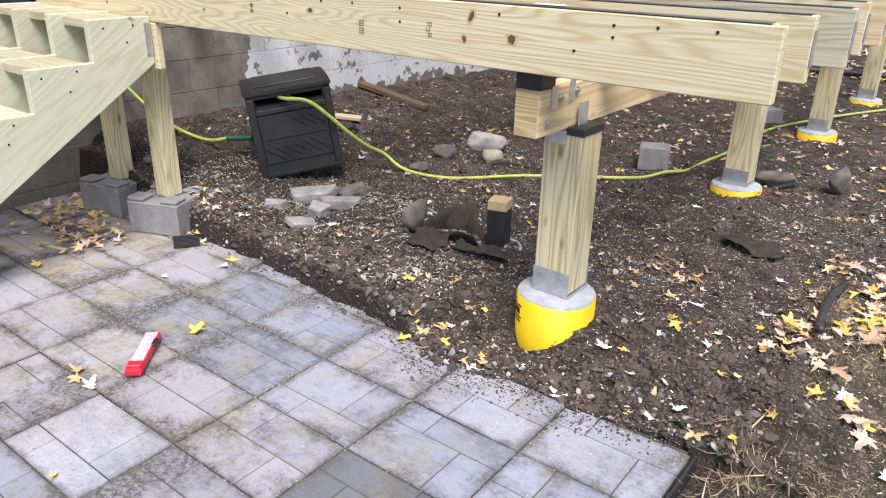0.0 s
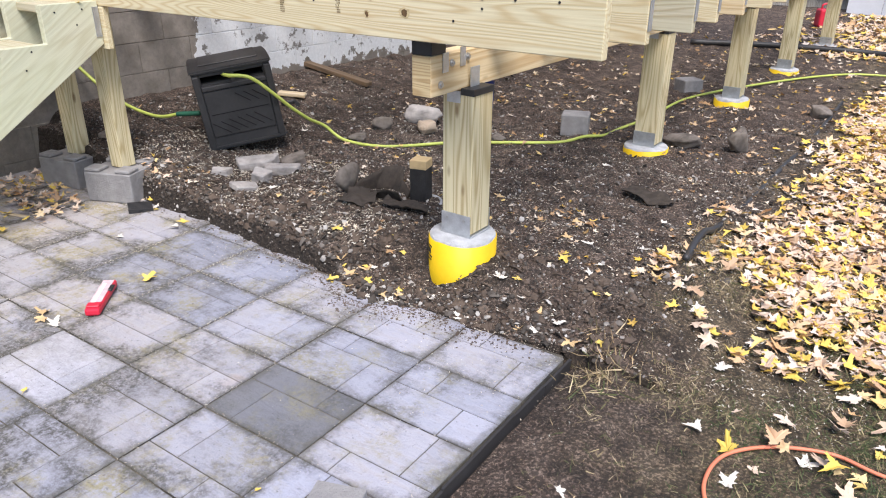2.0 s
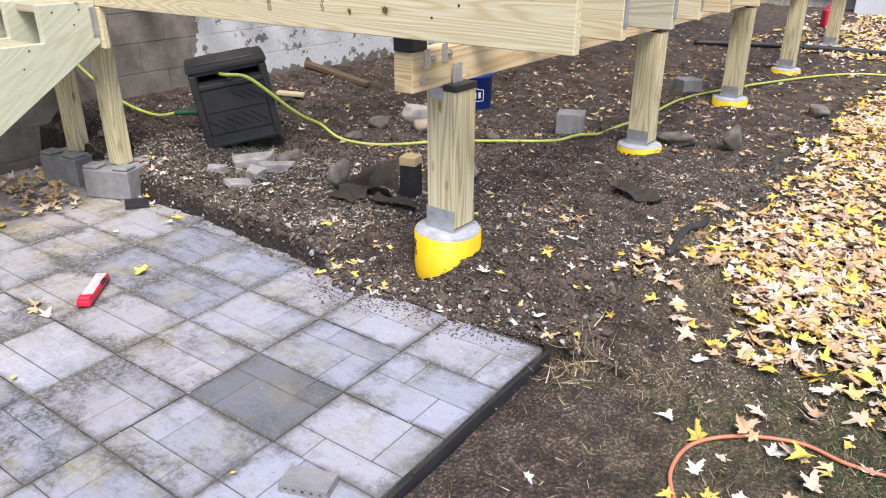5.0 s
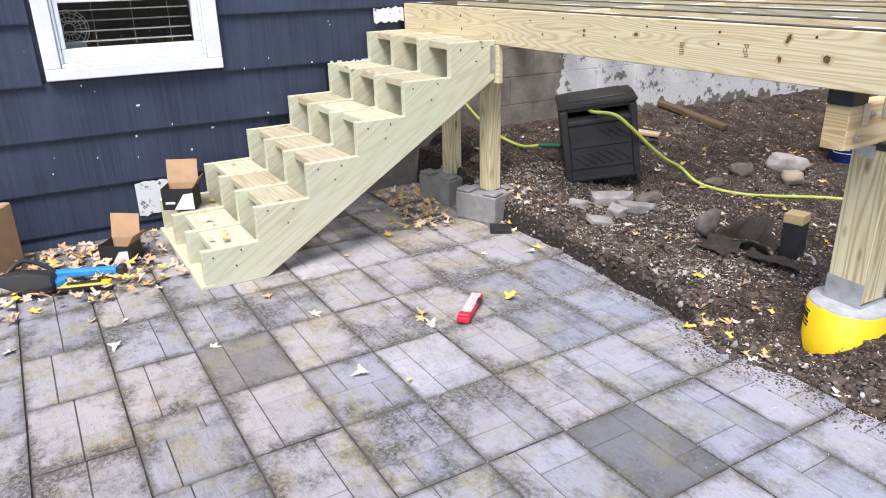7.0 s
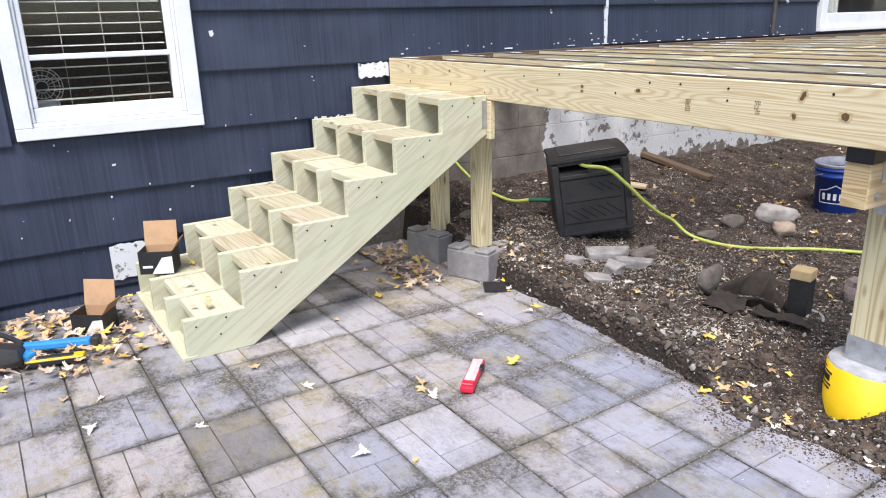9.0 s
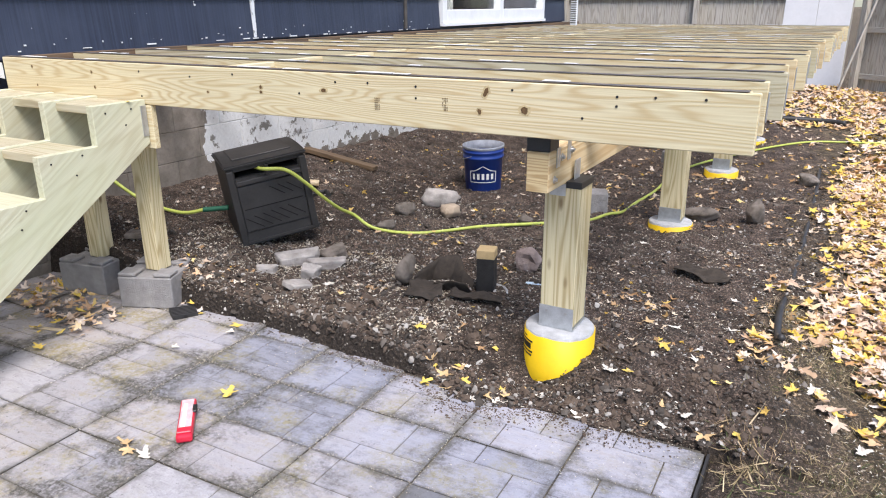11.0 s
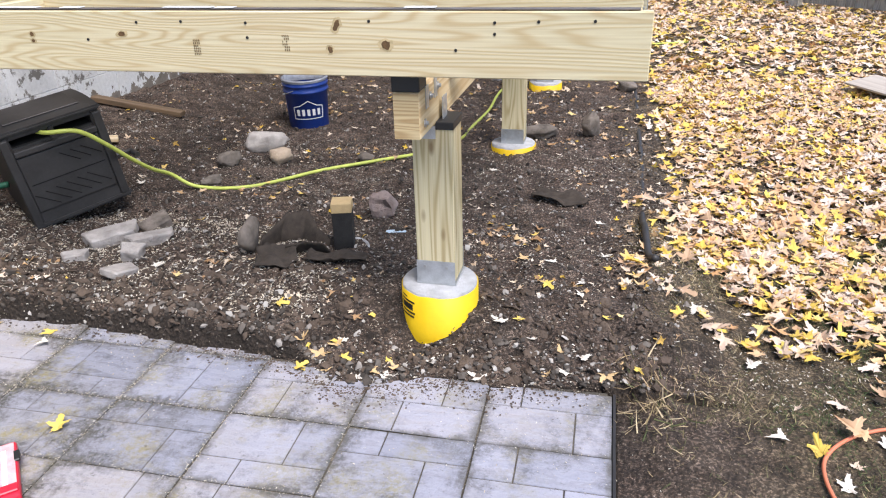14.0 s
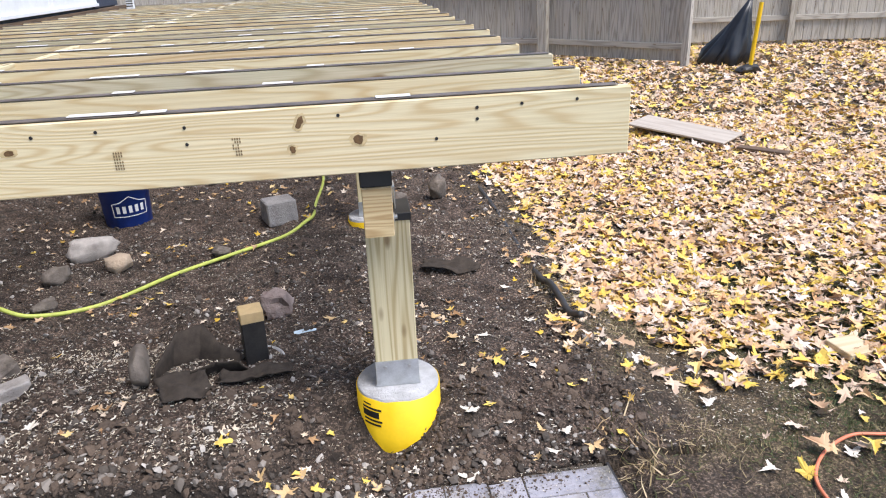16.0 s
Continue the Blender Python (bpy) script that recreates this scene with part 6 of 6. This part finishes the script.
blade = [(np.array(((-0.030, 0, 0), (0.030, 0, 0), (-0.022, 0.22 * b, 0.5), (0.022, 0.22 * b, 0.5), (0.0, 0.75 * b, 0.85))), [(0, 1, 3, 2), (2, 3, 4)]) for b in (0.4, 0.8, 1.2)]
spots = []
for _ in range(210000):
    x, y = rng.uniform(0.0, 2.6), rng.uniform(-2.4, 1.4)
    d = noise.noise(Vector((x * 1.5, y * 1.5, 6)))
    if rng.random() < max(0.0, 0.38 + 0.8 * d + 0.8 * noise.noise(Vector((x * 6, y * 6, 3)))) * smooth01((x + 0.05) / 0.35) * (1 - 0.88 * smooth01((0.62 + 0.5 * d - x) / 0.2) * smooth01((-0.02 - y) / 0.12)) + 0.8 * smooth01((x - 0.60 + 0.15 * y) / 0.5):
        spots.append((x, y, ground_z(x, y) - 0.003, rng.uniform(0.015, 0.05), rng.uniform(0, 6.28), rng.choice((-1, 1)) * rng.uniform(0.7, 1.5), rng.gauss(0, 0.8), rng.randrange(3)))
for _ in range(160):
    x, y = rng.gauss(0.10, 0.07), rng.gauss(-0.02, 0.10)
    spots.append((x, y, ground_z(x, y), rng.uniform(0.04, 0.10), rng.uniform(0, 6.28), rng.choice((-1, 1)) * rng.uniform(0.7, 1.4), rng.gauss(0, 0.9), rng.randrange(3)))
scatter("grass", blade, spots, GRASS, "thin dry and green grass blades on worn lawn", "grass")

# single leaves lying on the paving and the soil in front
LEAVES = {}
for tone, mat in (("yellow", LEAF_YELLOW), ("cream", LEAF_CREAM), ("tan", LEAF_TAN)):
    for k in range(3):
        v, f = SHAPES[(k * 4 + len(tone)) % 12]
        me = bpy.data.meshes.new("fallen_leaf")
        me.from_pydata(v.tolist(), [], f)
        me.materials.append(mat)
        LEAVES[tone, k] = me
SINGLE = [("yellow", -2.164, -0.002, 0.07), ("cream", -2.257, -0.313, 0.05), ("yellow", -1.73, -0.51, 0.055), ("yellow", -2.42, 0.02, 0.05), ("tan", -2.359, -1.442, 0.05), ("cream", -2.076, -1.324, 0.06), ("cream", -1.499, -1.352, 0.05), ("cream", -2.47, -2.045, 0.05), ("cream", -1.701, -0.941, 0.06), ("tan", -1.812, -0.92, 0.05),
          ("yellow", -1.362, -1.223, 0.035), ("cream", -2.015, -1.778, 0.045), ("cream", -2.231, -2.112, 0.05), ("yellow", -2.79, -2.074, 0.055), ("cream", -2.422, -2.492, 0.06), ("tan", -2.536, -2.175, 0.04), ("yellow", -0.40, -1.10, 0.03), ("tan", -2.624, -0.931, 0.04), ("cream", -2.12, -0.09, 0.045), ("tan", -1.77, -0.95, 0.045),
          ("yellow", -1.247, 0.13, 0.05), ("tan", -1.13, 0.04, 0.05), ("tan", -1.044, -0.004, 0.06), ("yellow", -1.097, -0.071, 0.045), ("tan", -1.0, 0.06, 0.05), ("yellow", -0.908, 0.18, 0.05), ("cream", -0.462, -0.017, 0.06), ("yellow", -0.074, 0.387, 0.055), ("tan", -0.038, 0.056, 0.06), ("cream", -0.782, -0.07, 0.055), ("yellow", -0.314, 0.55, 0.055), ("cream", -0.145, 0.554, 0.055), ("cream", -0.271, 0.714, 0.05), ("cream", -0.086, 1.154, 0.06),
          ("yellow", -1.02, 0.06, 0.05), ("yellow", -0.96, 0.0, 0.04), ("yellow", -0.80, 0.02, 0.045), ("cream", -0.92, -0.06, 0.04), ("tan", -0.84, -0.05, 0.05), ("cream", -0.64, 0.02, 0.04), ("cream", -0.35, 0.08, 0.055), ("cream", -0.42, 0.20, 0.06), ("yellow", -0.35, 0.22, 0.05), ("cream", -0.18, 0.04, 0.05), ("tan", -0.20, 0.12, 0.055),
          ("cream", -0.12, 0.10, 0.05), ("yellow", 0.06, 0.08, 0.055), ("tan", 0.02, 0.10, 0.04), ("yellow", -0.05, 0.27, 0.045), ("cream", -0.14, 0.43, 0.055), ("yellow", -0.28, 0.47, 0.045), ("tan", -0.30, 0.52, 0.045), ("cream", 0.18, 0.53, 0.07), ("cream", 0.28, 0.48, 0.06), ("tan", 0.08, 0.58, 0.055), ("cream", 0.05, 0.75, 0.065), ("cream", -0.06, 0.82, 0.06),
          ("cream", 0.45, 0.22, 0.055), ("cream", 0.25, -0.62, 0.045), ("yellow", 0.79, 0.62, 0.06), ("yellow", -1.14, 0.48, 0.03), ("yellow", -1.00, 0.24, 0.03), ("cream", 0.62, -0.32, 0.06), ("yellow", 0.68, -0.40, 0.07), ("cream", 0.75, -0.36, 0.07), ("cream", 0.78, -0.12, 0.065), ("cream", 0.48, -0.15, 0.05), ("yellow", 0.95, 0.05, 0.06), ("yellow", -3.0, 1.2, 0.06), ("yellow", -2.55, 2.2, 0.05), ("cream", -2.62, 2.0, 0.05), ("cream", -2.55, 1.25, 0.05), ("cream", -1.9, 0.36, 0.05),
          ("yellow", -1.10, 0.03, 0.04), ("cream", -1.04, -0.02, 0.035), ("yellow", -0.90, 0.04, 0.035), ("tan", -1.00, -0.07, 0.04), ("cream", -0.98, 0.08, 0.035), ("tan", -0.76, -0.03, 0.04), ("yellow", -1.08, -0.08, 0.03), ("cream", -0.88, -0.09, 0.03), ("tan", -0.70, 0.05, 0.035), ("cream", -0.52, 0.10, 0.04), ("cream", -0.30, 0.16, 0.04), ("tan", -0.24, 0.03, 0.04), ("tan", -0.9, 1.0, 0.05), ("tan", -0.45, 0.95, 0.06), ("cream", -0.7, 1.9, 0.05), ("tan", -0.4, 0.75, 0.05)]
for i, (tone, x, y, s) in enumerate(SINGLE):
    ob = new("fallen_leaf", LEAVES[tone, i % 3])
    r = random.Random(i)
    at(ob, pose(x, y, surface(x, y) + 0.004, r.gauss(0, 8), r.gauss(0, 8), r.uniform(0, 360)) @ Matrix.Scale(0.82 * s, 4))
    tagged(ob, {"yellow": "single yellow maple leaf lying flat", "cream": "single pale cream maple leaf lying flat", "tan": "single tan dry maple leaf lying flat"}[tone], "leaf", "single fallen leaves")


TREADS = [("tan", -2.70, -1.52, 0.195, 0.05), ("yellow", -2.80, -1.50, 0.195, 0.05), ("tan", -2.74, -1.58, 0.195, 0.04), ("cream", -3.05, -1.52, 0.195, 0.05), ("tan", -2.66, -1.24, 0.365, 0.035), ("yellow", -3.40, -1.42, 0.195, 0.045), ("yellow", -2.60, -0.10, 1.043, 0.035)]
for i, (tone, x, y, z, s) in enumerate(TREADS):
    ob = new("fallen_leaf", LEAVES[tone, i % 3])
    at(ob, pose(x, y, z + 0.003, 0, 0, 57 * i) @ Matrix.Scale(0.8 * s, 4))
    tagged(ob, "small dry maple leaf lying on a stair", "leaf", "leaves on the stairs")


# ---- paving ----
def slab_mesh(length, depth, cut, split, material, flip):
    """A cast slab whose face is divided by shallow false joints into four fields."""
    g, t = 0.0034, 0.06
    bm = bmesh.new()
    x0, x1, y0, y1 = -length / 2 + 0.0026, length / 2 - 0.0026, -depth / 2 + 0.0026, depth / 2 - 0.0026
    add_block(bm, x0 + 0.002, x1 - 0.002, y0 + 0.002, y1 - 0.002, -t, -0.0032)
    for f in bm.faces:
        f.material_index = 1
    fields = [(0, cut, 0, split), (cut, 1, 0, split), (0, 1 - cut, split, 1), (1 - cut, 1, split, 1)]
    if flip:
        fields = [(0, split, 0, cut), (0, split, cut, 1), (split, 1, 0, 1 - cut), (split, 1, 1 - cut, 1)]
    for f0, f1, h0, h1 in fields:
        u0, u1 = x0 + (x1 - x0) * f0 + (g / 2 if f0 else 0), x0 + (x1 - x0) * f1 - (g / 2 if f1 < 1 else 0)
        v0, v1 = y0 + (y1 - y0) * h0 + (g / 2 if h0 else 0), y0 + (y1 - y0) * h1 - (g / 2 if h1 < 1 else 0)
        e = 0.0018
        lo = [bm.verts.new(p) for p in ((u0, v0, -0.0038), (u1, v0, -0.0038), (u1, v1, -0.0038), (u0, v1, -0.0038))]
        hi = [bm.verts.new(p) for p in ((u0 + e, v0 + e, 0), (u1 - e, v0 + e, 0), (u1 - e, v1 - e, 0), (u0 + e, v1 - e, 0))]
        bm.faces.new(hi)
        for i in range(4):
            j = (i + 1) % 4
            bm.faces.new((lo[i], lo[j], hi[j], hi[i]))
    return to_mesh("paving_slab", bm, (material, SAND))


def paving():
    bm = bmesh.new()
    add_block(bm, -3.66, -0.034, -5.6, -0.012, -0.09, -0.0075)
    add_block(bm, -3.4, -1.3, -0.0119, 0.24, -0.09, -0.0075)
    pv = part("paving", bm, SAND, None, Matrix(), "grey concrete slab patio with sandy joints and algae stains")
    tagged(pv, category="patio", kind="structure")
    L, D, right = 0.405, 0.3025, -0.018
    cache = {}
    rng = random.Random(3)
    for r in range(-1, 18):
        y1 = -0.032 - D * r
        shift = 0.0 if r < 6 else (0.14 if r % 3 == 1 else 0.27 if r % 3 == 2 else 0.02)
        joints = [right]
        x = right - L + shift
        while x > right - 0.10:
            x -= L
        while x > -3.6:
            joints.append(x)
            x -= L
        joints.append(-3.65)
        for c, (b, a) in enumerate(zip(joints, joints[1:])):
            ln = b - a
            if r < 0 and b > -1.2:
                continue
            cx = (a + b) / 2
            cy = y1 - D / 2
            mat = SLAB
            if (r, c) == (2, 1):
                mat = SLAB_DARK
            elif (r, c) in ((5, 4), (2, 8), (3, 7), (7, 2)):
                mat = SLAB_GREY
            elif (r, c) in ((3, 3), (2, 6), (3, 6)):
                mat = SLAB_PALE
            key = (round(ln, 3), rng.choice((0.28, 0.34, 0.68, 0.72)), rng.choice((0.34, 0.5, 0.64)), mat.name, rng.random() < 0.22)
            if key not in cache:
                cache[key] = slab_mesh(ln, D, key[1], key[2], mat, key[4])
            part("slab", cache[key], None, pv, pose(cx, cy, rng.uniform(-0.0016, 0.0018), rng.gauss(0, 0.16), rng.gauss(0, 0.14), rng.gauss(0, 0.2)))
    bm = bmesh.new()
    y = -5.6
    while y < -0.05:
        add_block(bm, -0.014 + 0.003 * math.sin(y * 3), -0.005 + 0.003 * math.sin(y * 3), y, y + 0.2, -0.09, -0.013 + 0.004 * math.sin(y * 7))
        y += 0.2
    part("paving_edge", bm, BLACK_PLASTIC, pv, Matrix(), "black plastic paving edge")


paving()
